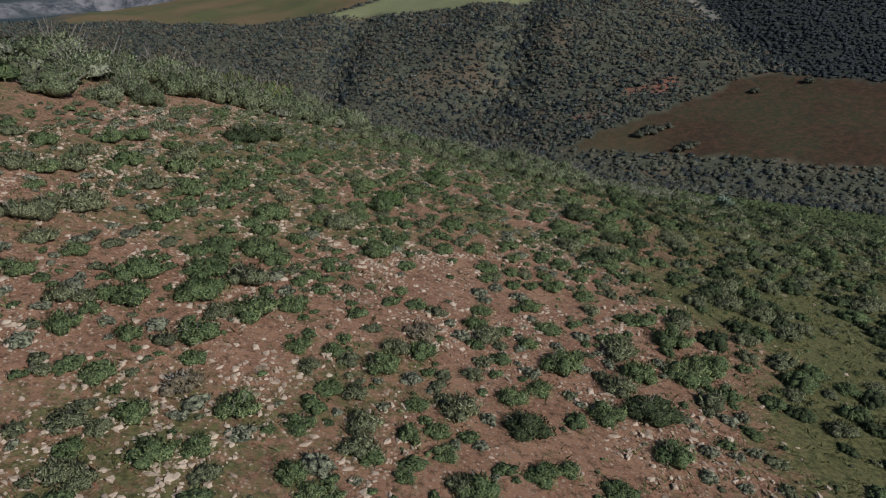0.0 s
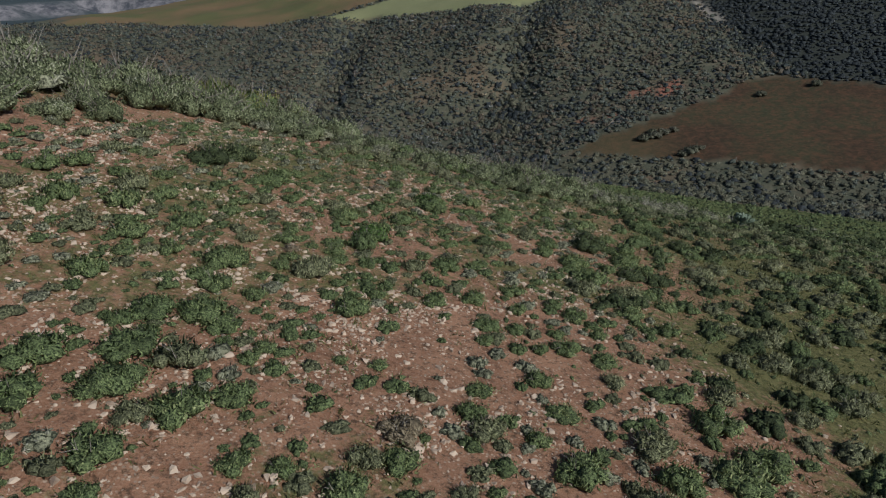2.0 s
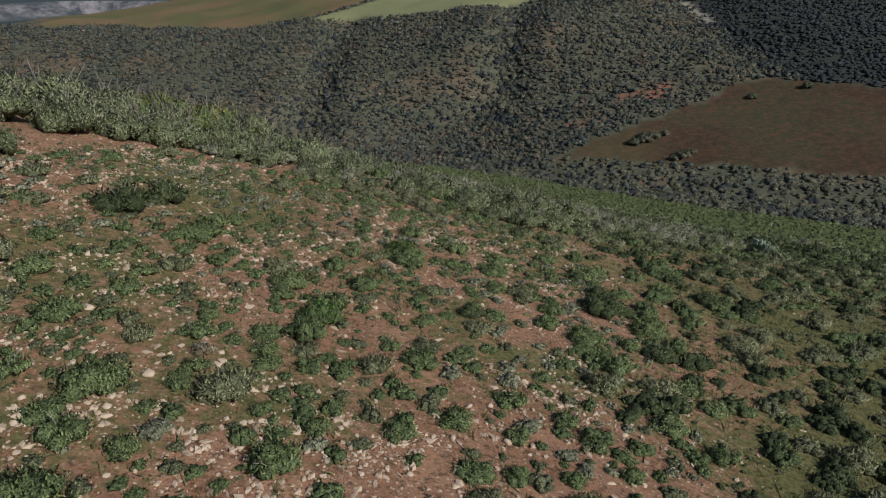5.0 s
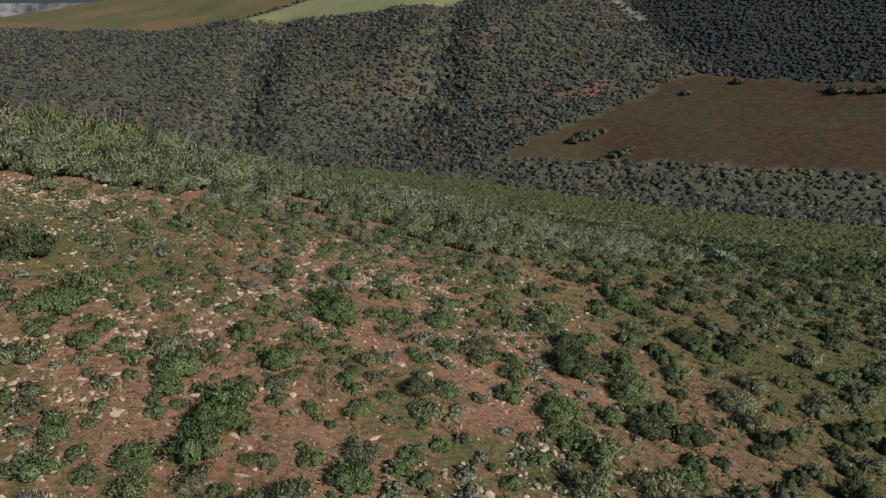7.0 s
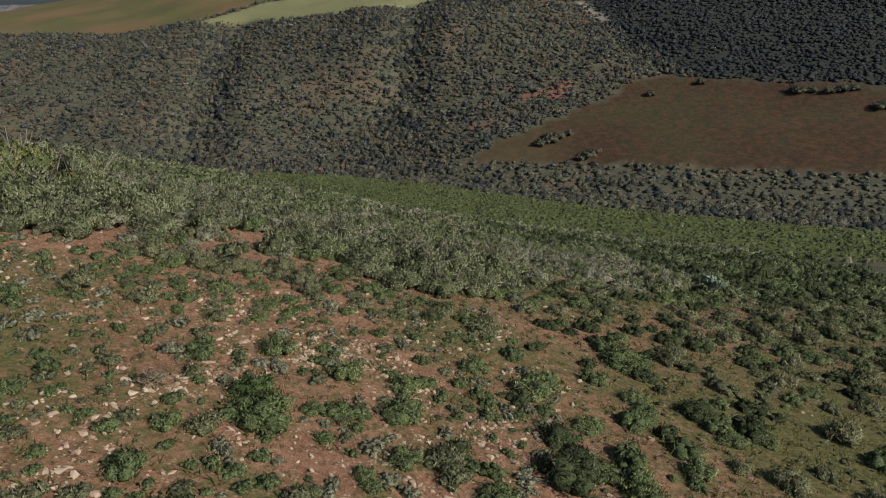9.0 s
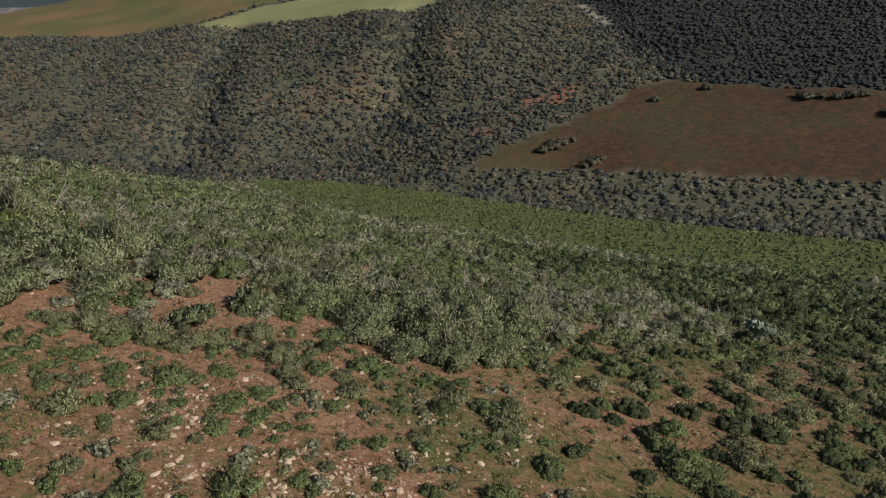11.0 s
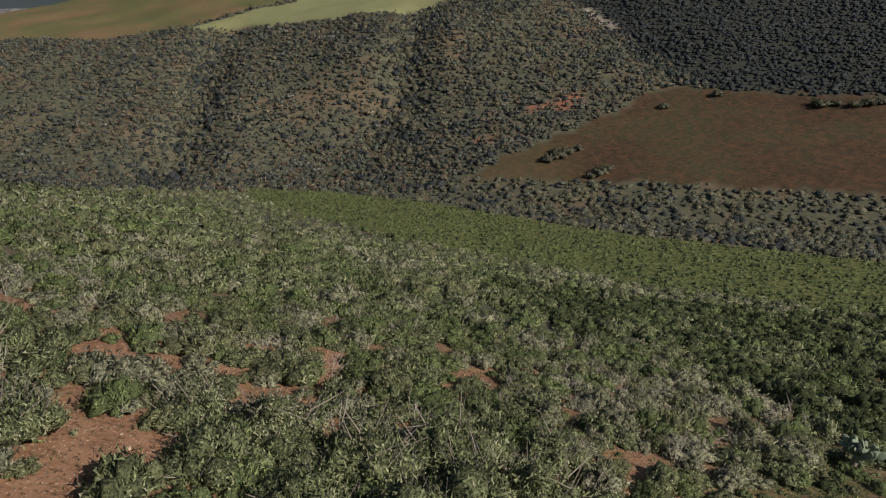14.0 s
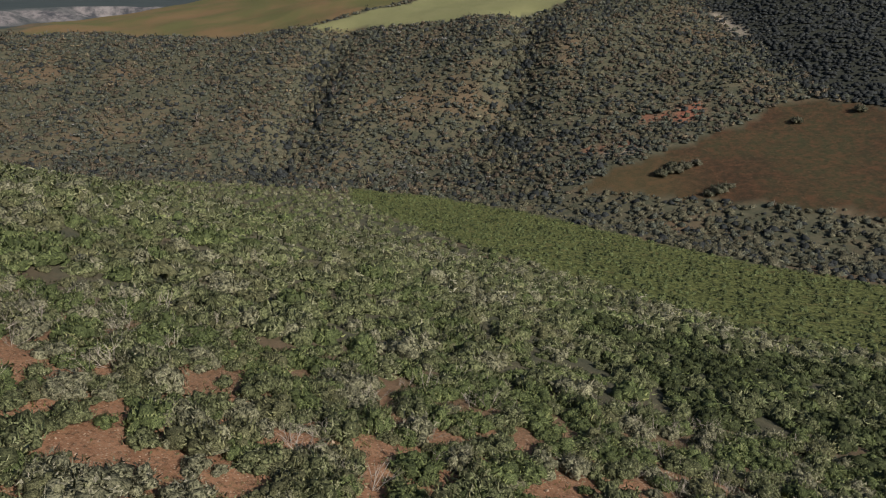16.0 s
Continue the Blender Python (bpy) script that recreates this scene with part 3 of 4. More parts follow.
def joined(protos, xs, ys, sizes, heights, rng, tilt=0.12, sink=0.05, pick_only=None):
    """One array of corners and triangles: a plant of one of the protos at each place."""
    vs, fs, ns, base = [], [], [], 0
    kind = rng.integers(len(protos), size=len(xs))
    turn = rng.uniform(0, 2 * math.pi, len(xs))
    zs = land(xs, ys)
    wide, lean_x, lean_y = rng.uniform(0.8, 1.25, len(xs)), rng.normal(size=len(xs)) * tilt, rng.normal(size=len(xs)) * tilt
    for k, (v, f, *facing) in enumerate(protos):
        pick = np.flatnonzero(kind == k if pick_only is None else (kind == k) & pick_only)
        if not len(pick):
            continue
        c, s = np.cos(turn[pick])[:, None], np.sin(turn[pick])[:, None]
        stretch = wide[pick][:, None]
        x0, y0 = v[None, :, 0] * stretch, v[None, :, 1] / stretch
        z0 = v[None, :, 2] * heights[pick][:, None]
        x = (x0 * c - y0 * s) * sizes[pick][:, None] + lean_x[pick][:, None] * z0
        y = (x0 * s + y0 * c) * sizes[pick][:, None] + lean_y[pick][:, None] * z0
        p = np.stack([x + xs[pick][:, None], y + ys[pick][:, None], z0 + (zs[pick] - sink * heights[pick])[:, None]], -1)
        vs.append(p.reshape(-1, 3))
        fs.append((f[None] + (np.arange(len(pick)) * len(v))[:, None, None] + base).reshape(-1, 3))
        if facing:
            q = facing[0]
            ns.append(np.stack([q[None, :, 0] * c - q[None, :, 1] * s, q[None, :, 0] * s + q[None, :, 1] * c, np.broadcast_to(q[None, :, 2], x.shape)], -1).reshape(-1, 3))
        base += len(pick) * len(v)
    return np.concatenate(vs), np.concatenate(fs), np.concatenate(ns) if ns else None


def stuff(name, label, category, pieces, smooth=True):
    """One object of countless plants: pieces are (corners, triangles, normals or None, material)."""
    verts = np.concatenate([p[0] for p in pieces])
    offs = np.cumsum([0] + [len(p[0]) for p in pieces])[:-1]
    faces = np.concatenate([p[1] + o for p, o in zip(pieces, offs)])
    me = mesh_from(name, verts, faces, smooth)
    for i, p in enumerate(pieces):
        me.materials.append(p[3])
    me.polygons.foreach_set("material_index", np.repeat(np.arange(len(pieces), dtype=np.int32), [len(p[1]) for p in pieces]))
    if all(p[2] is not None for p in pieces):
        me.normals_split_custom_set_from_vertices(np.concatenate([p[2] for p in pieces]))
    return tagged(new(name, me), label, category, kind="stuff")


def sprinkle(rng, n, box, keep):
    """n random places in the box (x0, y0, x1, y1), kept with the likelihood keep(x, y)."""
    x, y = rng.uniform(box[0], box[2], n), rng.uniform(box[1], box[3], n)
    ok = rng.uniform(size=n) < keep(x, y)
    return x[ok], y[ok]


def bush_cover(name, label, category, seed, places, radius, mats, leaves, leaf_size, sub=1, tall=0.8, variants=5, lift=0.3, core_size=0.8):
    rng = np.random.default_rng(seed)
    x, y = places
    r = radius(rng, len(x))
    h = r * rng.uniform(0.8, 1.25, len(x))
    protos = [crown_parts(seed * 31 + i, leaves, leaf_size, sub, 0.42, tall, lift=lift, core_size=core_size) for i in range(variants)]
    state = rng.integers(1 << 30)
    patch = np.clip(0.5 + 0.42 * waves(x, y, 13, 6) + 0.3 * waves(x, y, 5, 2) + 0.3 * rng.normal(size=len(x)), 0, 0.999)
    which = (patch * len(mats)).astype(int)
    pieces = []
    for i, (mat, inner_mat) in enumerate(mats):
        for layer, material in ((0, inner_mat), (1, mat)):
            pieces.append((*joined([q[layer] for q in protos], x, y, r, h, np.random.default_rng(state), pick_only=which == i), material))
    return stuff(name, label, category, pieces)

rng = np.random.default_rng(11)
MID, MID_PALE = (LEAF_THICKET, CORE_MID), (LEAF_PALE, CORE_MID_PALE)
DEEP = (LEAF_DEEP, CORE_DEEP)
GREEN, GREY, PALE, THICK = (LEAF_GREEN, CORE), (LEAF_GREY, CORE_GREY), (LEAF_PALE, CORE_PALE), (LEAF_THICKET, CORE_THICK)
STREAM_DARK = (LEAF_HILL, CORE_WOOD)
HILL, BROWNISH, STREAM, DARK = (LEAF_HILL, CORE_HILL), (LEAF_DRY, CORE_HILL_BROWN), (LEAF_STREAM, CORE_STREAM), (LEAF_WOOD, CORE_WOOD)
# closed bush of the spur, from its brow down to the green slope
def beyond_slope(x, y):
    """1 past the upper edge of the green slope, across the valley."""
    return (y > np.interp(x, [-110, -28, 5, 32, 52, 75, 105, 150, 300], [255, 276, 266, 244, 216, 183, 158, 128, 40])).astype(float)


def spur_bush(x, y):
    d = (y > bush_edge(x) + 0.8) * (1 - inside(x, y, GREEN_FIELD)) * (1 - discs(x, y, [(a, b, 0.85 * r + 0.25) for a, b, r in BARE])) * (1 - beyond_slope(x, y))
    return d


def close_bush(x, y):
    return ((x > -19) & (x < 27) & (y < 77)).astype(float)


SIZES = lambda g, n: 0.38 + 0.75 * g.uniform(size=n) ** 1.7
places = sprinkle(rng, 2100, (-19, 47, 27, 77), spur_bush)
bush_cover("spur_bush", "dense grey-green bush covering the brow of the slope", "bushes", 3, places,
           SIZES, [GREEN, THICK, GREEN, THICK, GREY, PALE, PALE], 290, 0.105, 1, 0.95, 10, lift=0.3, core_size=0.7)
SIZES = lambda g, n: 0.45 + 0.95 * g.uniform(size=n) ** 1.8
places = sprinkle(rng, 4100, (-50, 26, 20, 104), lambda x, y: spur_bush(x, y) * (1 - close_bush(x, y)))
bush_cover("outer_spur_bush", "dense grey-green bush on the flank of the slope", "bushes", 13, places,
           SIZES, [GREEN, MID, THICK, MID, GREY, MID_PALE], 100, 0.16, 1, 0.9, 8, lift=0.3, core_size=0.82)
# right-hand flank, brought down in tone by the darkened leaf copy
places = sprinkle(rng, 2300, (20, 48, 66, 104), lambda x, y: spur_bush(x, y) * (1 - close_bush(x, y)))
bush_cover("falling_slope_bush", "dense green bush on the falling flank, darkened in colour", "bushes", 14, places,
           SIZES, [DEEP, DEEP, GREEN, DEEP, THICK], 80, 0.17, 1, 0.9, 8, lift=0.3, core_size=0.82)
places = sprinkle(rng, 9000, (-110, 104, 150, 280), spur_bush)
band = sprinkle(rng, 3600, (-60, 102, 60, 150), spur_bush)
places = np.concatenate([places[0], band[0]]), np.concatenate([places[1], band[1]])
bush_cover("lower_spur_bush", "dense green bush on the falling slope", "bushes", 4, places,
           lambda g, n: g.uniform(0.6, 1.4, n), [GREEN, MID, THICK, MID, GREY, MID_PALE], 12, 0.42, 0, 0.8, 6, lift=0.4, core_size=0.8)


# low scrub on the green slope
places = sprinkle(rng, 21000, (-30, 80, 150, 280), lambda x, y: inside(x, y, GREEN_FIELD))
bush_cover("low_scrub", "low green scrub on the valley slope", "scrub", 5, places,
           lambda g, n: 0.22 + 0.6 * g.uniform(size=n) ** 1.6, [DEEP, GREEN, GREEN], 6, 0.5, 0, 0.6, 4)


# bush along the stream between the green slope and the pasture
def stream_bush(x, y):
    return beyond_slope(x, y) * (1 - inside(x, y, GREEN_FIELD)) * (1 - inside(x, y, BROWN_FIELD)) * (y < 262 - 0.12 * x) * (y + 0.62 * x < 320)


places = sprinkle(rng, 20000, (-120, 90, 260, 290), stream_bush)
bush_cover("stream_bush", "dense grey-green bush along the valley bottom", "bushes", 6, places,
           lambda g, n: 0.7 + 1.3 * g.uniform(size=n) ** 1.5, [STREAM, STREAM, HILL, STREAM, STREAM, DARK], 12, 0.34, 0, 0.72, 5, core_size=0.9)


# bush on the hill across the valley
def hill_bush(x, y):
    d = (1 - inside(x, y, BROWN_FIELD)) * (1 - inside(x, y, GREEN_FIELD)) * (1 - inside(x, y, PALE_MEADOW)) * (1 - inside(x, y, HIGH_MEADOW))
    d = d * (1 - 0.6 * discs(x, y, RED_SOIL, 1.5)) * (y > 262 - 0.12 * x)
    thin = np.clip(0.95 - 0.25 * waves(x, y, 38, 9) - 0.25 * step01(30, 150, -x), 0.35, 1)
    deep = sum(gully(x, y, a, b, c, e, w) for a, b, c, e, w, _ in GULLIES)
    return d * np.clip(thin + deep, 0, 1) * (x + 0.15 * (y - 300) < 150) * (1 - gully(x, y, 135, 396, 137, 366, 3.5)) * (land(x, y) < 26)


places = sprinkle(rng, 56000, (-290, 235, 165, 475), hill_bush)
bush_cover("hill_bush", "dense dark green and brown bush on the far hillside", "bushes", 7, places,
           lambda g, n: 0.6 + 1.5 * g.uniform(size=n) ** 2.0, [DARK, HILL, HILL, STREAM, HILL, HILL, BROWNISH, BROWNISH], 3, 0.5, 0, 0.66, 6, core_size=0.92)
# closed bush of the second hill; the dark leaves carry its shade
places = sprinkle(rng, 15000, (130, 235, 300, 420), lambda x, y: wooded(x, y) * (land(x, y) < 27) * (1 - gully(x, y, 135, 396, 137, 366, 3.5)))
bush_cover("wood_bush", "dark closed bush on a hill, shade put into its colour", "bushes", 8, places,
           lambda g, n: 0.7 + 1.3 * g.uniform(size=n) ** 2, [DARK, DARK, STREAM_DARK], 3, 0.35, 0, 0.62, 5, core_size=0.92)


# taller bush in the hill's gullies, given the darkest leaves to deepen the folds
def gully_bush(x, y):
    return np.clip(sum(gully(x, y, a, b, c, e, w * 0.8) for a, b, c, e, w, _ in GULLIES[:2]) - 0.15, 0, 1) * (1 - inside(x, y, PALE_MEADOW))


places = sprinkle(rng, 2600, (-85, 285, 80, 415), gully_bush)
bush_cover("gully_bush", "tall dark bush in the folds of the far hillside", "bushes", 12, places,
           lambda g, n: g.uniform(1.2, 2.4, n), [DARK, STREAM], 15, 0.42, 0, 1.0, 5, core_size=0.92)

# ---- shrubs that stand apart on the open stony slope: x, y, radius ----
GREEN_SHRUBS_A = [
    (-10.5, 15.8, 0.44), (-8.4, 13.8, 0.47), (-8.2, 17.2, 0.72), (-7.8, 15.7, 0.72), (-8.4, 15.6, 0.41), (-6.5, 16.6, 0.76), (-6.7, 18.1, 0.71),
    (-4.9, 16.2, 0.69), (-4.1, 17, 0.54), (-5.8, 14.5, 0.59), (-7.1, 14, 0.4), (-5.6, 13.6, 0.37), (-7.1, 12.4, 0.48), (-6, 11.4, 0.45),
    (-4.2, 12.1, 0.48), (-6.6, 10.1, 0.35), (-5.3, 10.4, 0.5), (-4.6, 10.8, 0.4), (-3.5, 15, 0.41), (-2.7, 15.1, 0.34), (-1.5, 14.8, 0.52),
    (-0.5, 15.9, 0.51), (-2.6, 13.5, 0.4), (-0.6, 13.5, 0.38), (-2.9, 12, 0.37), (-1.4, 11.4, 0.36), (-0.1, 12.6, 0.34), (0.1, 11.9, 0.32),
    (-0.7, 11, 0.26), (-2.8, 10.5, 0.37),
]
GREEN_SHRUBS_B = [
    (-3.5, 11.7, 0.2), (-2.4, 10.1, 0.36), (-2, 10.1, 0.28), (1, 18.1, 0.46), (3.2, 16.5, 0.61), (4.1, 14.3, 0.52), (0.7, 10.9, 0.52),
    (2.1, 11.7, 0.42), (2.7, 12, 0.33), (3.7, 11.5, 0.46), (5.3, 13.1, 0.51), (5.5, 16.7, 0.62), (7.3, 19.3, 0.67), (7, 17.1, 0.73),
    (1.7, 14.4, 0.43), (2.5, 17.5, 0.35), (3.2, 18.8, 0.47), (1.2, 19.2, 0.41), (7.9, 17.8, 0.62), (5, 22.1, 0.47), (2.8, 20.2, 0.43),
    (-13.4, 22.7, 0.56), (-11.9, 25.8, 0.72), (-12, 24.6, 0.44), (-10, 17.5, 0.45), (-9.2, 24.1, 0.68), (-9, 21.2, 0.64), (-10.3, 26.4, 0.69),
    (-8.1, 26.2, 0.61), (-8.8, 22.9, 0.42),
]
GREEN_SHRUBS_C = [
    (-7.7, 23.6, 0.44), (-6.2, 23.7, 0.8), (-6.6, 22.5, 0.46), (-7, 33.3, 0.92), (-9.6, 28.1, 0.6), (-10.4, 30.3, 0.54), (-7.4, 28.3, 0.56),
    (-14.9, 25.7, 0.67), (-13.6, 27.9, 0.63), (-13.1, 29.3, 0.66), (-13, 21.3, 0.39), (-5.1, 26.7, 0.49), (-3.7, 31, 0.82), (-2.3, 22.2, 0.65),
    (-6.9, 20, 0.72), (-7.3, 19.2, 0.46), (-5.8, 20.4, 0.77), (-5.1, 19.9, 0.62), (-7.7, 19.3, 0.25), (-2.3, 29.8, 0.6), (-5.9, 31.5, 0.52),
    (-1.5, 31.9, 0.58), (0.4, 27.4, 0.6), (-0, 24, 0.49), (-1.7, 23.6, 0.36), (1.6, 23.1, 0.48), (-11.6, 29.3, 0.54), (-8.4, 29.4, 0.35),
    (-12.6, 33.1, 0.48), (-13, 40.8, 0.62),
]
GREEN_SHRUBS_D = [
    (-7, 34.6, 0.73), (-3.2, 25.9, 0.45), (-2.6, 27.8, 0.63), (-4.7, 24.3, 0.3), (-5, 23.3, 0.29), (-4.2, 26.7, 0.31), (-2.9, 23.9, 0.3),
    (-6, 22.1, 0.55), (-4.5, 19.8, 0.25), (-4.9, 21.9, 0.43), (-4.3, 20.9, 0.22), (-6.6, 18.8, 0.4), (-4.9, 19.2, 0.24), (-4, 19.2, 0.34),
    (-4.2, 18.6, 0.32), (-1.3, 19.5, 0.29), (-2.2, 19.4, 0.24), (-0.4, 35.9, 0.96), (1.3, 24.9, 0.5), (2.7, 26.2, 0.53), (1.7, 28.5, 0.35),
    (2.7, 24.6, 0.35), (4, 25.7, 0.37), (4.7, 25, 0.45), (6.8, 26.3, 0.58), (6.3, 29.4, 0.66), (5.8, 31.3, 0.75), (4.5, 31.9, 0.48),
    (3.2, 36.7, 0.67), (1.5, 36.5, 0.47),
]
GREEN_SHRUBS_E = [
    (8.4, 33.1, 0.9), (9, 31.9, 0.57), (8.1, 28.7, 0.5), (8.6, 27.7, 0.48), (3.8, 23.4, 0.33), (2.5, 23.2, 0.37), (3.9, 22.4, 0.49),
    (1.5, 22, 0.3), (3.1, 22.1, 0.3), (7.9, 25.2, 0.46), (5.2, 23.8, 0.36), (-7.4, 29.5, 0.45), (-5.2, 31.4, 0.29), (-3.6, 29.9, 0.42),
    (-5.1, 27.7, 0.39), (-3.6, 27.4, 0.5), (-4.6, 25.1, 0.38), (-0.4, 27.9, 0.32), (0.4, 29.9, 0.3), (-2.6, 33.4, 0.55), (-1.6, 27.7, 0.24),
    (-2.2, 26.1, 0.36), (-3.4, 26.5, 0.39), (-1.9, 26.7, 0.27), (-4.8, 24.6, 0.31), (0.2, 31.6, 0.33), (1.8, 38.7, 0.57), (3.4, 38.3, 0.54),
    (-7.7, 41.3, 0.44), (-6.7, 41.9, 0.32),
]
GREEN_SHRUBS_F = [
    (-6.1, 41.9, 0.34), (-4.5, 46.9, 0.46), (-3.9, 45, 0.39), (-2.5, 44.8, 0.61), (-1.3, 45.8, 0.46), (-2.2, 39.7, 0.43), (-0.1, 39.8, 0.59),
    (-6.6, 35.7, 0.48), (-5.6, 35.8, 0.43), (-4.8, 35.9, 0.26), (-2.2, 35.1, 0.41), (-4.2, 33.6, 0.26), (-7.8, 38.7, 0.39), (-7.2, 35.8, 0.34),
    (-5.2, 31.8, 0.23), (1.2, 35.2, 0.3), (2, 35.8, 0.25), (0.9, 33, 0.3), (0.4, 32.1, 0.3), (2.2, 33.4, 0.31), (2.8, 31.7, 0.43),
    (1.2, 30.9, 0.33), (0.6, 30.3, 0.36), (3.1, 34.5, 0.45), (4.9, 33.3, 0.52), (7.3, 38.9, 0.69), (8.4, 36.9, 0.53), (8, 34.5, 0.47),
    (8.6, 34.1, 0.62), (5.9, 30.3, 0.54),
]
GREEN_SHRUBS_G = [
    (7.2, 31.3, 0.45), (11.9, 42.2, 0.99), (5.8, 40.3, 0.6), (10.7, 38.1, 0.53), (10.7, 34.8, 0.5), (5.4, 30.3, 0.37), (0, 43.1, 0.42),
    (1.5, 46.8, 0.53), (-8.3, 45.2, 0.41), (-4.5, 47.5, 0.5), (-5.5, 45.6, 0.35), (-2.1, 39, 0.47), (-0.8, 43.7, 0.56), (2.9, 47.6, 0.67),
    (-4.7, 39.3, 0.2), (7.9, 39.7, 0.72), (2.1, 33.8, 0.3), (10.8, 39.1, 0.58), (-4.9, 45.7, 0.51), (-6.1, 47.1, 0.42), (-1.7, 47.3, 0.35),
    (-3.2, 43.2, 0.46), (-2, 43.4, 0.31), (-0.9, 42.3, 0.37), (-3.4, 42.3, 0.21), (3.7, 44.9, 0.27), (0, 44.5, 0.43), (1.9, 44.2, 0.37),
    (3, 42.3, 0.37), (-3.7, 44.2, 0.32),
]
GREEN_SHRUBS_H = [
    (-1.9, 42.4, 0.27), (5.9, 43.1, 0.31), (6.9, 43.1, 0.35), (-1, 45.6, 0.24),
]
GREY_SHRUBS_A = [
    (-9.1, 15, 0.46), (-8.7, 15.3, 0.38), (-5.5, 17.9, 0.66), (-5.7, 15.8, 0.42), (-8.1, 12.1, 0.28), (-7, 10.8, 0.43), (-6.4, 10.8, 0.31),
    (-6.5, 9.6, 0.42), (-6.1, 9.4, 0.33), (-3.1, 14.2, 0.33), (-1.2, 15.8, 0.4), (-2, 13.5, 0.35), (-1.7, 12.4, 0.42), (-1.7, 11.6, 0.43),
    (0.4, 11, 0.42), (0.8, 15.3, 0.34), (5.2, 17.9, 0.69), (1.3, 17.5, 0.51), (8, 20.9, 0.53), (5, 20.9, 0.37), (-14.2, 22.6, 0.63),
    (-12.9, 23.6, 0.62), (-11.8, 19.3, 0.75), (-11.2, 20.5, 0.89), (-12.2, 18.8, 0.6), (-11, 17.8, 0.61), (-10.4, 23.7, 0.55), (-8.3, 23.3, 0.39),
    (-10.7, 28.3, 0.74), (-13.3, 32.6, 0.73),
]
GREY_SHRUBS_B = [
    (-16.1, 25.7, 0.58), (-13.5, 25.6, 0.58), (-3.7, 24.4, 0.75), (-6.8, 30.4, 0.5), (2.1, 30.4, 0.56), (-10.4, 27.2, 0.5), (-12.1, 33.1, 0.48),
    (-6.2, 26, 0.45), (-2.5, 26.9, 0.44), (-3, 19.7, 0.23), (-0.7, 26.7, 0.48), (5.5, 28, 0.59), (4.1, 33.9, 0.52), (7.2, 28.3, 0.6),
    (11.7, 32.9, 0.77), (1.8, 22.3, 0.38), (-4.2, 31.8, 0.53), (-5.7, 30.7, 0.33), (0.6, 28.3, 0.5), (-1.1, 31.3, 0.29), (-0.9, 25.9, 0.23),
    (-2.1, 37.8, 0.36), (-4.4, 42.6, 0.56), (-5.1, 35.2, 0.22), (-1.4, 35.2, 0.5), (0.7, 32.8, 0.4), (3.9, 34.6, 0.55), (7.8, 38.6, 0.49),
    (7.4, 45.4, 0.48), (2.4, 45.3, 0.51),
]
GREY_SHRUBS_C = [
    (-2.1, 41.8, 0.44), (0.8, 45.4, 0.49), (5.6, 45.8, 0.6), (1.7, 36.1, 0.27), (-4.4, 44, 0.39), (-1.9, 44.9, 0.4), (-3.8, 41.5, 0.25),
    (2.2, 46.4, 0.45), (1.1, 43.4, 0.27), (4.1, 43, 0.3),
]
DARK_SHRUBS = [
    (2, 13.3, 0.64), (5.3, 14.7, 0.77), (-10, 34.5, 1.12), (-9.2, 36.5, 1), (7, 34.3, 0.88), (1.9, 31.5, 0.5), (4.4, 35.1, 0.47),
    (7.3, 36, 0.67), (7.5, 35.3, 0.42), (8.1, 30.9, 0.65), (12.6, 38.4, 0.67), (5.1, 44.9, 0.56), (1.6, 48.9, 0.47),
]
DRY_SHRUBS = [
    (-5.5, 12.5, 0.52), (-0.6, 16.9, 0.61), (-4.7, 25.9, 0.37), (-2.9, 37, 0.48),
]
BRIGHT_SHRUBS = [
    (-2.5, 28.7, 0.7), (-0.5, 37.1, 0.63),
]
green_at = GREEN_SHRUBS_A + GREEN_SHRUBS_B + GREEN_SHRUBS_C + GREEN_SHRUBS_D + GREEN_SHRUBS_E + GREEN_SHRUBS_F + GREEN_SHRUBS_G + GREEN_SHRUBS_H
grey_at = GREY_SHRUBS_A + GREY_SHRUBS_B + GREY_SHRUBS_C


def part(name, me, material, parent, label=""):
    ob = new(name, me)
    me.materials.clear()
    me.materials.append(material)
    ob.parent = parent
    return tagged(ob, label)


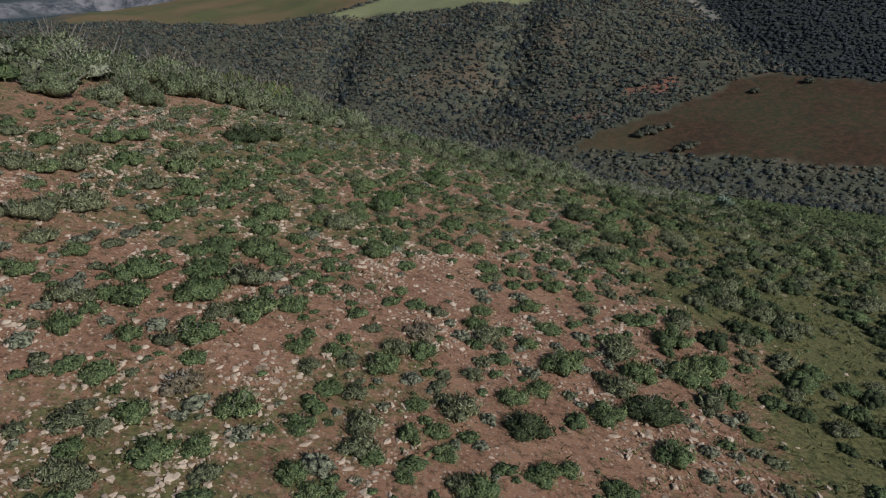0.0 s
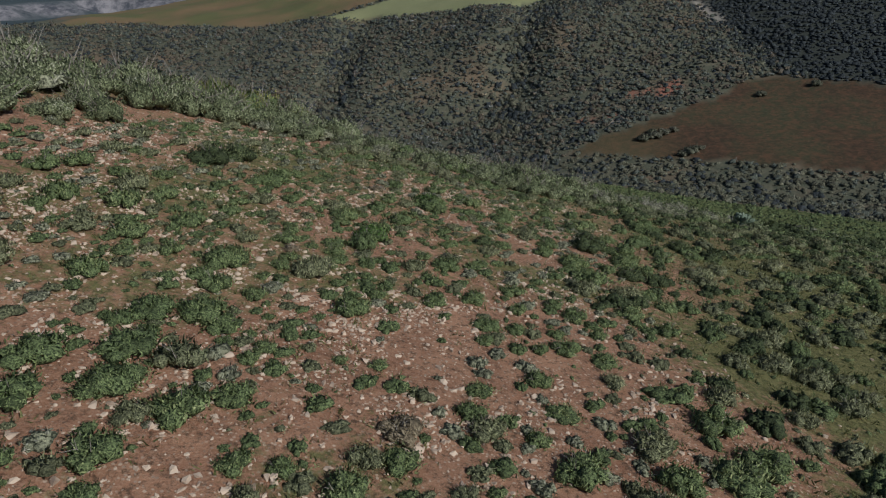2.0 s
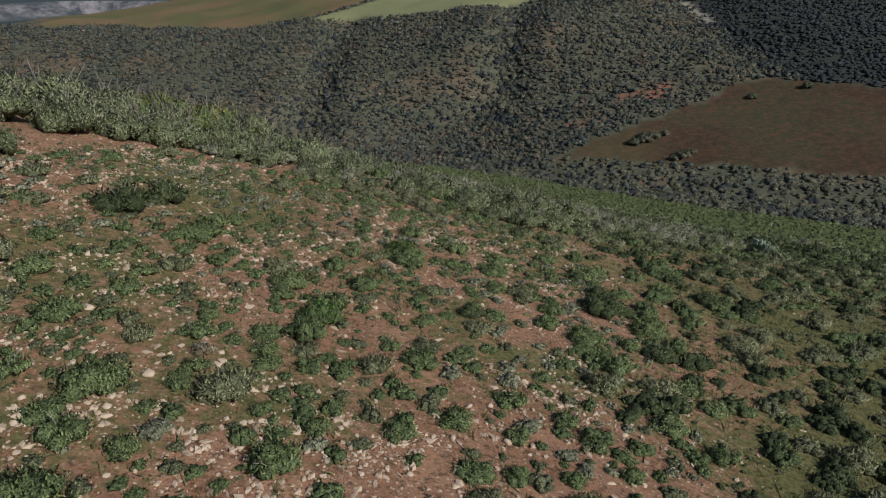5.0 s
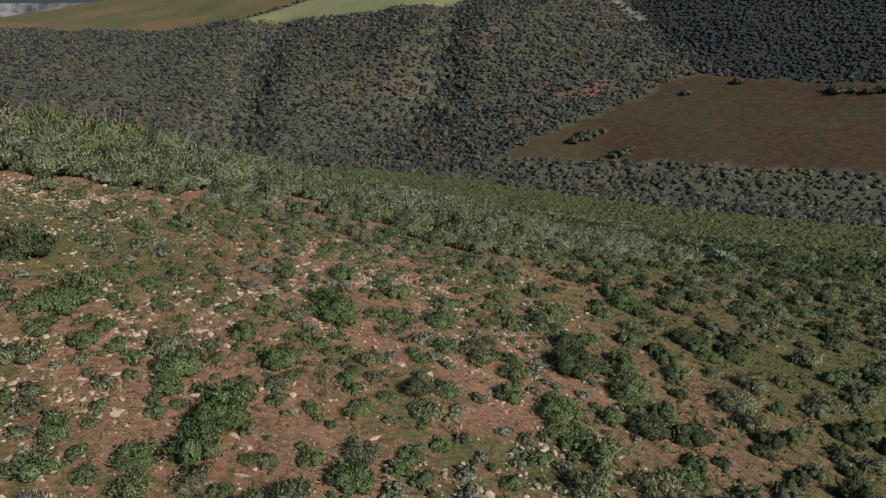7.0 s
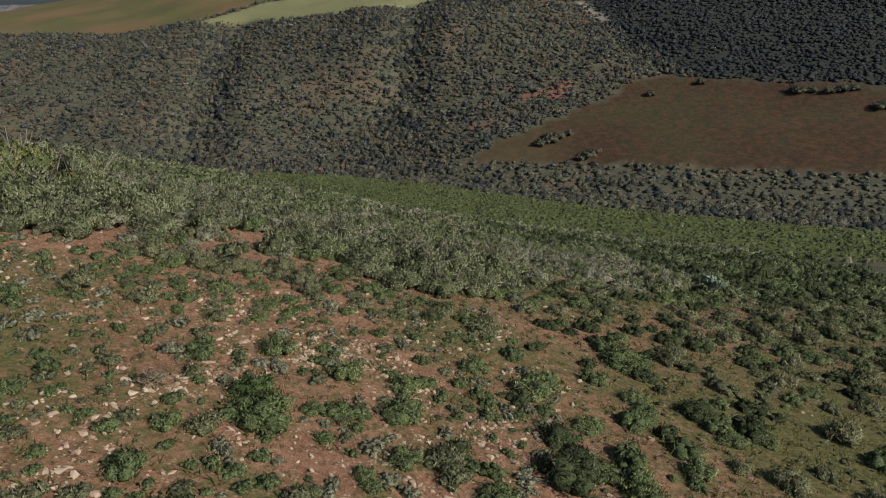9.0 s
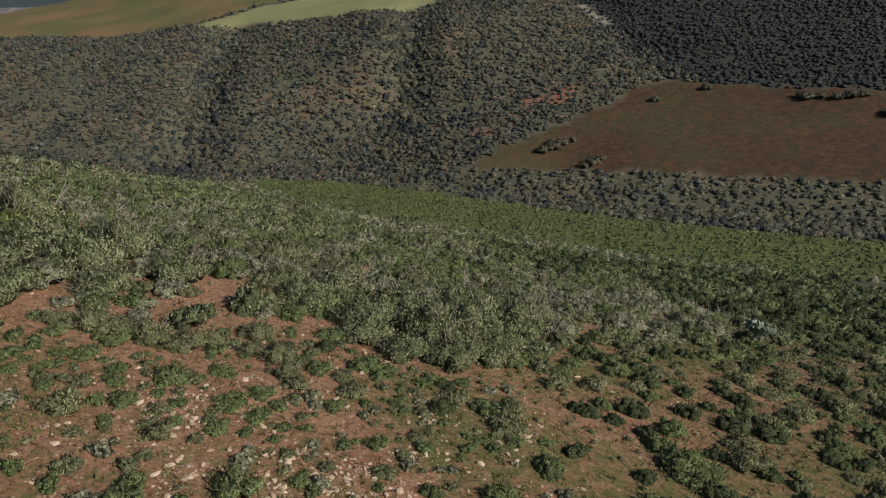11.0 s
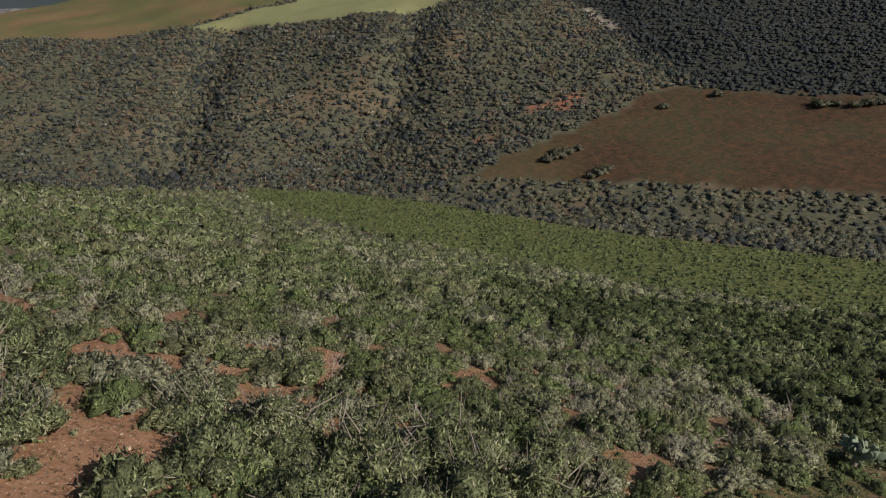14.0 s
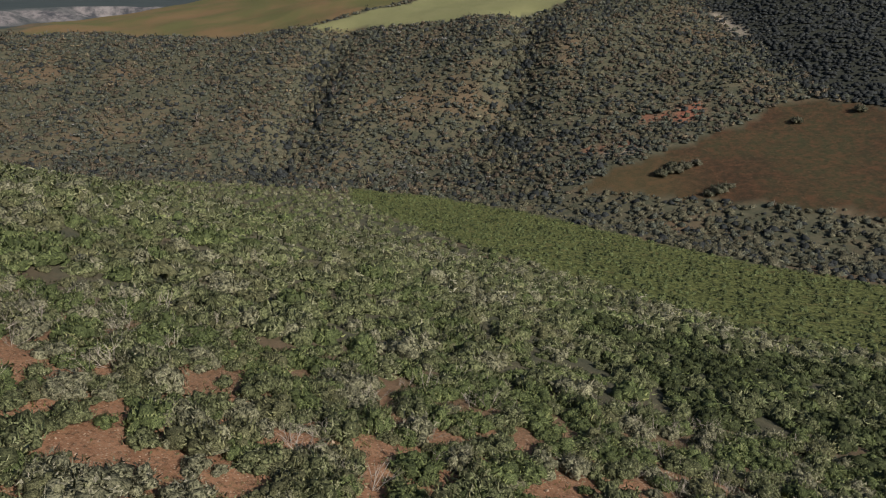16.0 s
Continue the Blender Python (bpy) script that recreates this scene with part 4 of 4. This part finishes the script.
def twigs(seed, count, length=1.0, thick=0.012, tall=0.8, forks=2):
    """Bare crooked twigs that rise and spread from one foot, as thin three-sided rods."""
    rng = np.random.default_rng(seed)
    vs, fs = [], []

    def rod(a, b, ra, rb):
        ax = b - a
        ax = ax / np.linalg.norm(ax)
        s = np.cross(ax, [0.3, 0.7, 0.2])
        s /= np.linalg.norm(s)
        t = np.cross(ax, s)
        k = len(vs)
        for c, r in ((a, ra), (b, rb)):
            for ang in (0, 2.09, 4.19):
                vs.append(c + r * (math.cos(ang) * s + math.sin(ang) * t))
        for i in range(3):
            j = (i + 1) % 3
            fs.append((k + i, k + j, k + 3 + j))
            fs.append((k + i, k + 3 + j, k + 3 + i))

    for _ in range(count):
        a = np.array([rng.uniform(-0.08, 0.08), rng.uniform(-0.08, 0.08), -0.05])
        ang, up = rng.uniform(0, 6.28), rng.uniform(0.35, 1.0)
        d = np.array([math.cos(ang) * (1.15 - up), math.sin(ang) * (1.15 - up), up * tall])
        d = d / np.linalg.norm(d)
        b = a + d * length * rng.uniform(0.4, 0.65)
        rod(a, b, thick, thick * 0.7)
        for _ in range(forks):
            e = d + rng.normal(size=3) * 0.45
            e[2] = abs(e[2])
            c = b + e / np.linalg.norm(e) * length * rng.uniform(0.25, 0.5)
            rod(b, c, thick * 0.7, thick * 0.25)
    return np.array(vs), np.array(fs)


def make_shrub(name, label, category, group, seed, leaf_mat, leaves, size, tall, twig_count=4, core_mat=None, twig_mat=None, lift=0.35, spread=0.35):
    """A shrub of unit radius: an Empty at its foot with crown, inner growth and stems."""
    (cv, cf, cn), (lv, lf, ln) = crown_parts(seed, leaves, size, 2, spread, tall, 0.5, lift, 0.74)
    thing = tagged(new(name), label, category, group)
    crown = mesh_from("crown", lv, lf, True)
    crown.normals_split_custom_set_from_vertices(ln)
    part("crown", crown, leaf_mat, thing)
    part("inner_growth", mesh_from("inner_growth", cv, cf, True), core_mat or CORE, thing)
    part("woody_base", mesh_from("woody_base", *twigs(seed + 5, twig_count, tall * 1.25, 0.02, tall)), twig_mat or TWIG, thing)
    return thing


def foot(x, y, r, rng, high=1.0):
    """The pose of a plant of radius r at a place on the ground."""
    return Matrix.Translation((x, y, float(land(x, y)) - 0.03)) @ Matrix.Rotation(rng.uniform(0, 6.28), 4, "Z") @ Matrix.Diagonal((r * rng.uniform(0.9, 1.12), r * rng.uniform(0.9, 1.12), r * high * rng.uniform(0.85, 1.15), 1))


def plant_all(makers, places, seed):
    """A shrub at every place, made by one of the makers once and then copied."""
    rng = np.random.default_rng(seed)
    made = {}
    for x, y, r in places:
        k = int(rng.integers(len(makers)))
        m = foot(x, y, 1.05 * r, rng)
        if k in made:
            copy_thing(made[k], m @ Matrix.Diagonal((*(1 / f for f in made[k].scale), 1)))
        else:
            made[k] = makers[k]()
            made[k].matrix_basis = m


def kinds(name, label, category, group, seed, mat, leaves, size, talls, **more):
    return [lambda i=i, t=t: make_shrub(name, label, category, group, seed + 17 * i, mat, leaves, size, t, **more) for i, t in enumerate(talls)]


taken = np.array(green_at + grey_at + DARK_SHRUBS + DRY_SHRUBS + BRIGHT_SHRUBS)


def fill_places(seed, n, box, keep, lo, hi, gap=0.75, limit=9999):
    """More shrubs where the listed ones leave room."""
    global taken
    rng = np.random.default_rng(seed)
    x, y = sprinkle(rng, n, box, keep)
    out = []
    for a, b in zip(x, y):
        r = rng.uniform(lo, hi)
        if len(out) < limit and (np.hypot(taken[:, 0] - a, taken[:, 1] - b) > gap * (taken[:, 2] + r)).all():
            out.append((float(a), float(b), float(r)))
            taken = np.vstack([taken, out[-1]])
    return out


def open_slope(x, y):
    """How closely shrubs stand on the open slope."""
    right = step01(3, 14, x)
    left = step01(8, 16, -x)
    d = 0.16 + 0.75 * right + 0.5 * left * step01(14, 30, y) + 0.25 * waves(x, y, 8, 3) + 0.3 * step01(42, 50, y)
    return np.clip(d, 0.03, 1) * (y < bush_edge(x) + 1.2) * (1 - discs(x, y, BARE)) * (1 - discs(x, y, OPEN_SOIL))


green_more = fill_places(21, 1500, (-26, 3, 40, 62), open_slope, 0.3, 0.7, 0.9, 70)
grey_more = fill_places(22, 900, (-26, 3, 40, 62), open_slope, 0.3, 0.75, 0.85, 180)
for small_one in (True, False):
    green_here = [p for p in green_at + green_more if (p[2] < 0.75) == small_one]
    grey_here = [p for p in grey_at + grey_more if (p[2] < 0.75) == small_one]
    fine, count = (0.1, 620) if small_one else (0.07, 1300)
    how = "low dark green leafy shrub on stony red earth" if small_one else "wide spreading dark green leafy shrub on stony earth"
    plant_all(kinds("green_shrub", how, "shrub", "shrubs on the open slope", 100 + count, LEAF_GREEN, count, fine, (0.5, 0.62, 0.72, 0.85) if small_one else (0.45, 0.55, 0.65)), green_here, 31)
    how = "rounded grey-green shrub with fine twigs on red earth" if small_one else "broad grey-green shrub with fine twigs"
    plant_all(kinds("grey_shrub", how, "shrub", "shrubs on the open slope", 200 + count, LEAF_GREY, count, fine * 1.08, (0.6, 0.75, 0.9) if small_one else (0.55, 0.7, 0.8), core_mat=CORE_GREY, twig_count=5, lift=0.6), grey_here, 32)
plant_all(kinds("dry_shrub", "half-dead greyish brown shrub of bare twigs", "shrub", "dry shrubs on the open slope", 300, LEAF_DRY, 300, 0.11, (0.55, 0.7), core_mat=CORE_DRY, twig_count=46, twig_mat=DEAD, lift=0.8),
          DRY_SHRUBS, 33)
plant_all(kinds("dark_shrub", "dense dark green shrub with shaded hollows on red earth", "shrub", "dark shrubs on the open slope", 420, LEAF_DEEP, 900, 0.08, (0.7, 0.8), core_mat=CORE_DEEP, twig_count=6), DARK_SHRUBS, 37)
plant_all(kinds("bright_shrub", "bright green leafy shrub standing on bare earth", "shrub", "", 400, LEAF_BRIGHT, 1000, 0.08, (0.7,)), BRIGHT_SHRUBS, 34)

# denser scrub where the slope turns down to the valley
dense = np.array(fill_places(24, 4600, (4, 3, 48, 62), lambda x, y: step01(4, 12, x) * (y < bush_edge(x) + 1.5) * np.clip(0.7 + 0.6 * waves(x, y, 7, 1), 0.1, 1) * (1 - discs(x, y, OPEN_SOIL)), 0.25, 0.72, 0.68))
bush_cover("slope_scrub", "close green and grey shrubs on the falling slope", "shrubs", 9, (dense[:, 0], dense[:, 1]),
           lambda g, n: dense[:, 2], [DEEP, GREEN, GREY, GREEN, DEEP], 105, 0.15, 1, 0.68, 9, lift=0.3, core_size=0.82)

more = np.array(fill_places(25, 8500, (-24, 3, 8, 52), lambda x, y: np.clip(0.45 + 0.6 * waves(x, y, 5, 7) + 0.2 * step01(20, 28, y), 0, 1) * (y < bush_edge(x)) * (1 - discs(x, y, OPEN_SOIL)), 0.13, 0.42, 0.68))
bush_cover("low_shrubs", "low green and grey shrubs between stones", "shrubs", 10, (more[:, 0], more[:, 1]),
           lambda g, n: more[:, 2], [GREEN, GREY, GREEN, PALE], 64, 0.17, 1, 0.55, 8, lift=0.3, core_size=0.82)

# small shrubs and tufts between them
small = np.array(fill_places(23, 6500, (-26, 2, 42, 62), lambda x, y: np.clip(open_slope(x, y) + 0.25, 0, 1) * (1 - 0.85 * discs(x, y, OPEN_SOIL)), 0.1, 0.3, 0.7))
rng = np.random.default_rng(41)
protos = [crown_parts(500 + i, 30, 0.26, 0, 0.35, 0.6, 0.6, 0.6, 0.6) for i in range(5)]
half = rng.uniform(size=len(small)) < 0.6
pieces = []
for pick, (mat, inner_mat) in ((half, GREEN), (~half, GREY)):
    s = small[pick]
    for layer, material in ((0, inner_mat), (1, mat)):
        pieces.append((*joined([p[layer] for p in protos], s[:, 0], s[:, 1], s[:, 2], s[:, 2], np.random.default_rng(5)), material))
stuff("small_shrubs", "many small green and grey shrublets on stony earth", "shrubs", pieces)

# thin grass
x, y = sprinkle(rng, 52000, (-28, 2, 42, 72), lambda x, y: np.clip(0.25 + 0.5 * waves(x, y, 7, 8) + 0.5 * step01(4, 16, x) + 0.35 * step01(24, 34, y) - 0.6 * discs(x, y, OPEN_SOIL), 0.02, 1) * np.maximum(y < bush_edge(x) + 1, 0.6 * discs(x, y, BARE)))
blades = []
for i in range(4):
    g = np.random.default_rng(600 + i)
    a = g.normal(size=(6, 3)) * np.array([0.9, 0.9, 0])
    d = g.normal(size=(6, 3)) * 0.5 + np.array([0, 0, 0.6])
    s = np.cross(d, g.normal(size=(6, 3)))
    s /= np.linalg.norm(s, axis=1)[:, None]
    blades.append((np.stack([a + d, a + s * 0.2, a - s * 0.2], 1).reshape(-1, 3), np.arange(18).reshape(-1, 3)))
size = rng.uniform(0.05, 0.16, len(x))
stuff("grass_tufts", "thin olive grass tufts on red earth", "grass", [(*joined(blades, x, y, size, size, rng), GRASS)])


# ---- stones ----
def stone_shape(seed, sub=0):
    """A weathered stone: a lumpy ball, or for small ones a broken chip set in the earth."""
    g = np.random.default_rng(seed)
    if sub:
        v, f = BALLS[sub]
    else:
        v = np.array([(1, 0, -0.2), (0, 1, -0.2), (-1, 0, -0.2), (0, -1, -0.2), (0.6, 0.3, 0.75), (-0.25, 0.6, 0.8), (-0.6, -0.25, 0.75), (0.3, -0.6, 0.8)], float)
        f = np.array([(i, (i + 1) % 4, 4 + i) for i in range(4)] + [((i + 1) % 4, 4 + (i + 1) % 4, 4 + i) for i in range(4)] + [(4, 5, 6), (4, 6, 7)])
        v = v + g.normal(size=v.shape) * 0.17
    v = v * (1 + g.normal(size=(len(v), 1)) * 0.16) * g.uniform(0.6, 1.2, 3) * np.array([1, 1, 0.62])
    return v, f


def stony(x, y):
    return np.clip(0.45 + 0.55 * waves(x, y, 6, 5) - 0.75 * step01(4, 14, x) - 0.3 * step01(22, 30, y) + 0.15 * step01(6, 12, -x), 0.03, 1) * np.maximum(y < bush_edge(x) + 1, discs(x, y, BARE))


def clustered(x, y):
    return np.clip(stony(x, y) * (0.55 + 1.1 * waves(x, y, 1.7, 6)), 0.05, 1)


x, y = sprinkle(rng, 84000, (-16, 5, 9, 46), clustered)
xb, yb = sprinkle(rng, 26000, (-22, 3, 28, 72), clustered)
x, y = np.concatenate([x, xb]), np.concatenate([y, yb])
size = 0.024 + 0.09 * rng.uniform(size=len(x)) ** 2.8
stuff("pebbles", "pale angular pebbles scattered on red earth", "stones", [(*joined([stone_shape(i) for i in range(12)], x, y, size, size * 1.1, rng, 0.1, 0.0), STONE)], False)
x, y = sprinkle(rng, 1500, (-18, 5, 16, 52), lambda x, y: stony(x, y) * 0.5)
shapes = [mesh_from("stone", *stone_shape(40 + i, 2), True) for i in range(6)]
for me in shapes:
    me.materials.append(STONE)
for a, b in list(zip(x, y))[:280]:
    r = 0.06 + 0.07 * rng.uniform() ** 2
    ob = tagged(new("stone", shapes[int(rng.integers(6))]), "pale weathered stone lying on red earth", "stone", "stones on the slope")
    ob.matrix_basis = Matrix.Translation((a, b, float(land(a, b)) + 0.15 * r)) @ Matrix.Rotation(rng.uniform(0, 6.28), 4, "Z") @ Matrix.Rotation(rng.uniform(-0.3, 0.3), 4, "X") @ Matrix.Scale(r, 4)


# ---- prickly pear ----
def prickly_pear(x, y, high):
    rng = np.random.default_rng(77)
    thing = tagged(new("prickly_pear"), "tall grey-green prickly pear cactus among low bush", "cactus")
    thing.matrix_basis = Matrix.Translation((x, y, float(land(x, y)) - 0.05)) @ Matrix.Scale(high / 2.0, 4)
    v, f = BALLS[2]
    pad = mesh_from("pad", v * np.array([0.17, 0.035, 0.27]) * (1 - 0.18 * (v[:, 2:3] < 0) * -v[:, 2:3] * np.array([1, 0, 0])) + np.array([0, 0, 0.25]), f, True)
    stump = mesh_from("stump", np.array(v) * np.array([0.13, 0.11, 0.42]) + np.array([0, 0, 0.32]), f, True)
    part("stump", stump, TWIG, thing, "woody grey-brown stump")
    grown = [(Vector((0, 0, 0.4)), 0)]
    while grown:
        base, order = grown.pop(0)
        for _ in range((7, 3, 2)[order]):
            ob = part("pad", pad, CACTUS, thing)
            lean = Euler((rng.uniform(-1.0, 1.0), rng.uniform(-0.9, 0.9), rng.uniform(0, 6.28)))
            m = Matrix.Translation(base) @ lean.to_matrix().to_4x4() @ Matrix.Scale(rng.uniform(0.8, 1.15), 4)
            ob.matrix_basis = m
            if order < 2:
                grown.append((m @ Vector((rng.uniform(-0.1, 0.1), 0, 0.46)), order + 1))


prickly_pear(24.7, 58.3, 1.7)


# ---- tall bushes on the left shoulder of the brow ----
BROW = [
    (-11.5, 52.9, 1.7), (-9.6, 51.1, 1.6), (-7.6, 53.7, 1.7), (-13, 55, 1.9), (-6.2, 51.7, 1.2), (-9.9, 55.8, 1.8), (-7.4, 58, 1.5),
    (-14.6, 51.6, 1.8), (-15.5, 54.4, 1.9), (-12.1, 60.3, 1.8), (-17.9, 51.4, 2), (-4.2, 54.7, 1.3), (3.1, 52.3, 1.5), (5.7, 51.1, 1.6),
    (7.7, 52.8, 1.7), (9.8, 53.3, 1.5), (4.9, 54.5, 1.6), (7.4, 55.9, 1.6), (0.6, 54.2, 1.5), (2.3, 56.5, 1.5), (-0.3, 57.2, 1.2),
    (11.2, 56.4, 1.4), (4.4, 49.2, 1.1), (6.3, 49.2, 1.3), (7.9, 50.1, 1.2), (3, 50.6, 1.1), (-12.5, 48.6, 1.4), (-10.2, 48.8, 1.2),
    (-15.6, 37.2, 1), (-16.9, 35, 1.1), (-18.4, 33, 1.2), (-17.2, 38.6, 1.3), (-19.5, 36.5, 1.4),
    (-14.5, 45.5, 1.5), (-16.3, 43.5, 1.6), (-18.3, 42, 1.7), (-20.5, 40, 1.8), (-13.2, 46.8, 1.4), (-8.6, 49.6, 1.4), (-21, 45, 1.9),
    (-17.5, 46.5, 1.8), (-23.5, 42, 2), (-19.5, 49, 2), (-25, 47, 2), (-24, 36, 1.8), (-22, 32, 1.5), (-26, 30, 1.7),
]
EDGE_BUSHES = [
    (-5.6, 48.1, 0.74), (-4.7, 48, 0.74), (-3.6, 47.7, 0.82), (-2.6, 47.5, 0.74), (-2, 48, 0.54), (-0.7, 49.3, 0.73), (0.2, 47.5, 0.76), (0.6, 46.1, 0.56), (-6.5, 48.1, 0.48), (-0.7, 47.8, 0.48),
]
GOLDEN = [(-13.8, 54.2, 1.9), (-16.4, 56, 2.0), (-11.6, 57.4, 1.8), (-14.5, 58.6, 2.0), (-18.6, 54.8, 2.0), (-12.6, 61.5, 1.8), (-17, 60.5, 2.1)]
plant_all(kinds("tall_bush", "tall rounded grey-green bush in the closed thicket", "bush", "tall bushes on the brow", 900, LEAF_THICKET, 1500, 0.065, (0.95, 1.1, 1.25), core_mat=CORE_THICK, twig_count=8, lift=0.6), BROW, 36)

plant_all(kinds("edge_bush", "leafy grey-green bush standing before the thicket", "bush", "bushes before the thicket", 940, LEAF_GREY, 1300, 0.07, (0.85, 1.0), core_mat=CORE_GREY, twig_count=8, lift=0.5), EDGE_BUSHES, 38)
plant_all(kinds("golden_bush", "tall rounded yellow-green bush on the brow", "bush", "yellow-green bushes", 960, LEAF_GOLD, 1300, 0.07, (0.95, 1.1), core_mat=CORE, twig_count=8, lift=0.5), GOLDEN, 39)

# ---- bleached twigs that stand out of the thicket ----
x, y = sprinkle(np.random.default_rng(71), 800, (-19, 48, 27, 78), lambda x, y: spur_bush(x, y) * (1 - discs(x, y, [(a, b, r + 1.3) for a, b, r in BARE])) * (y > bush_edge(x) + 1.8) * np.clip(0.5 + waves(x, y, 9, 4), 0.05, 1))
size = np.random.default_rng(72).uniform(0.5, 1.1, len(x))
stuff("bleached_twigs", "bleached bare twigs standing out of dense bush", "twigs", [(*joined([twigs(950 + i, 6, 1.3, 0.013, 0.9, 3) for i in range(5)], x, y, size, size, np.random.default_rng(73)), DEAD)], False)

# ---- single bushes on the pasture and a bare tree on the far hill ----
field = []
for x, y, r in [(78.9, 260.4, 3.0), (74.5, 259, 2.6), (83, 262.5, 2.6), (87, 264, 2.2), (79, 264, 2.4), (87.5, 244.8, 2.9), (91, 247, 2.0), (84.6, 243.6, 2.0), (127.8, 286.4, 2.7), (150.1, 287.9, 2.5),
                (177.6, 264.8, 3.4), (182, 263, 2.4), (190.8, 258.8, 3.4), (186.6, 259.6, 2.5), (195, 257, 2.4), (194.3, 242.7, 3.4), (199, 241, 2.6)]:
    field.append((x, y, r))
plant_all(kinds("field_bush", "rounded dark green bush standing on brown pasture", "bush", "bushes on the pasture", 700, LEAF_STREAM, 500, 0.15, (0.75, 0.9), core_mat=CORE_STREAM, twig_count=8), field, 35)


def bare_tree(x, y, high):
    thing = tagged(new("dead_tree"), "bleached bare dead tree on a bushy hillside", "tree")
    thing.matrix_basis = Matrix.Translation((x, y, float(land(x, y)) - 0.2)) @ Matrix.Scale(high, 4)
    part("trunk", mesh_from("trunk", *twigs(801, 2, 1.0, 0.05, 3.5, 3)), TWIG, thing)
    part("branches", mesh_from("branches", *twigs(802, 9, 0.9, 0.018, 1.8, 3)), TWIG, thing)


bare_tree(-43.5, 355, 5.0)
bare_tree(-98, 335, 4.5)
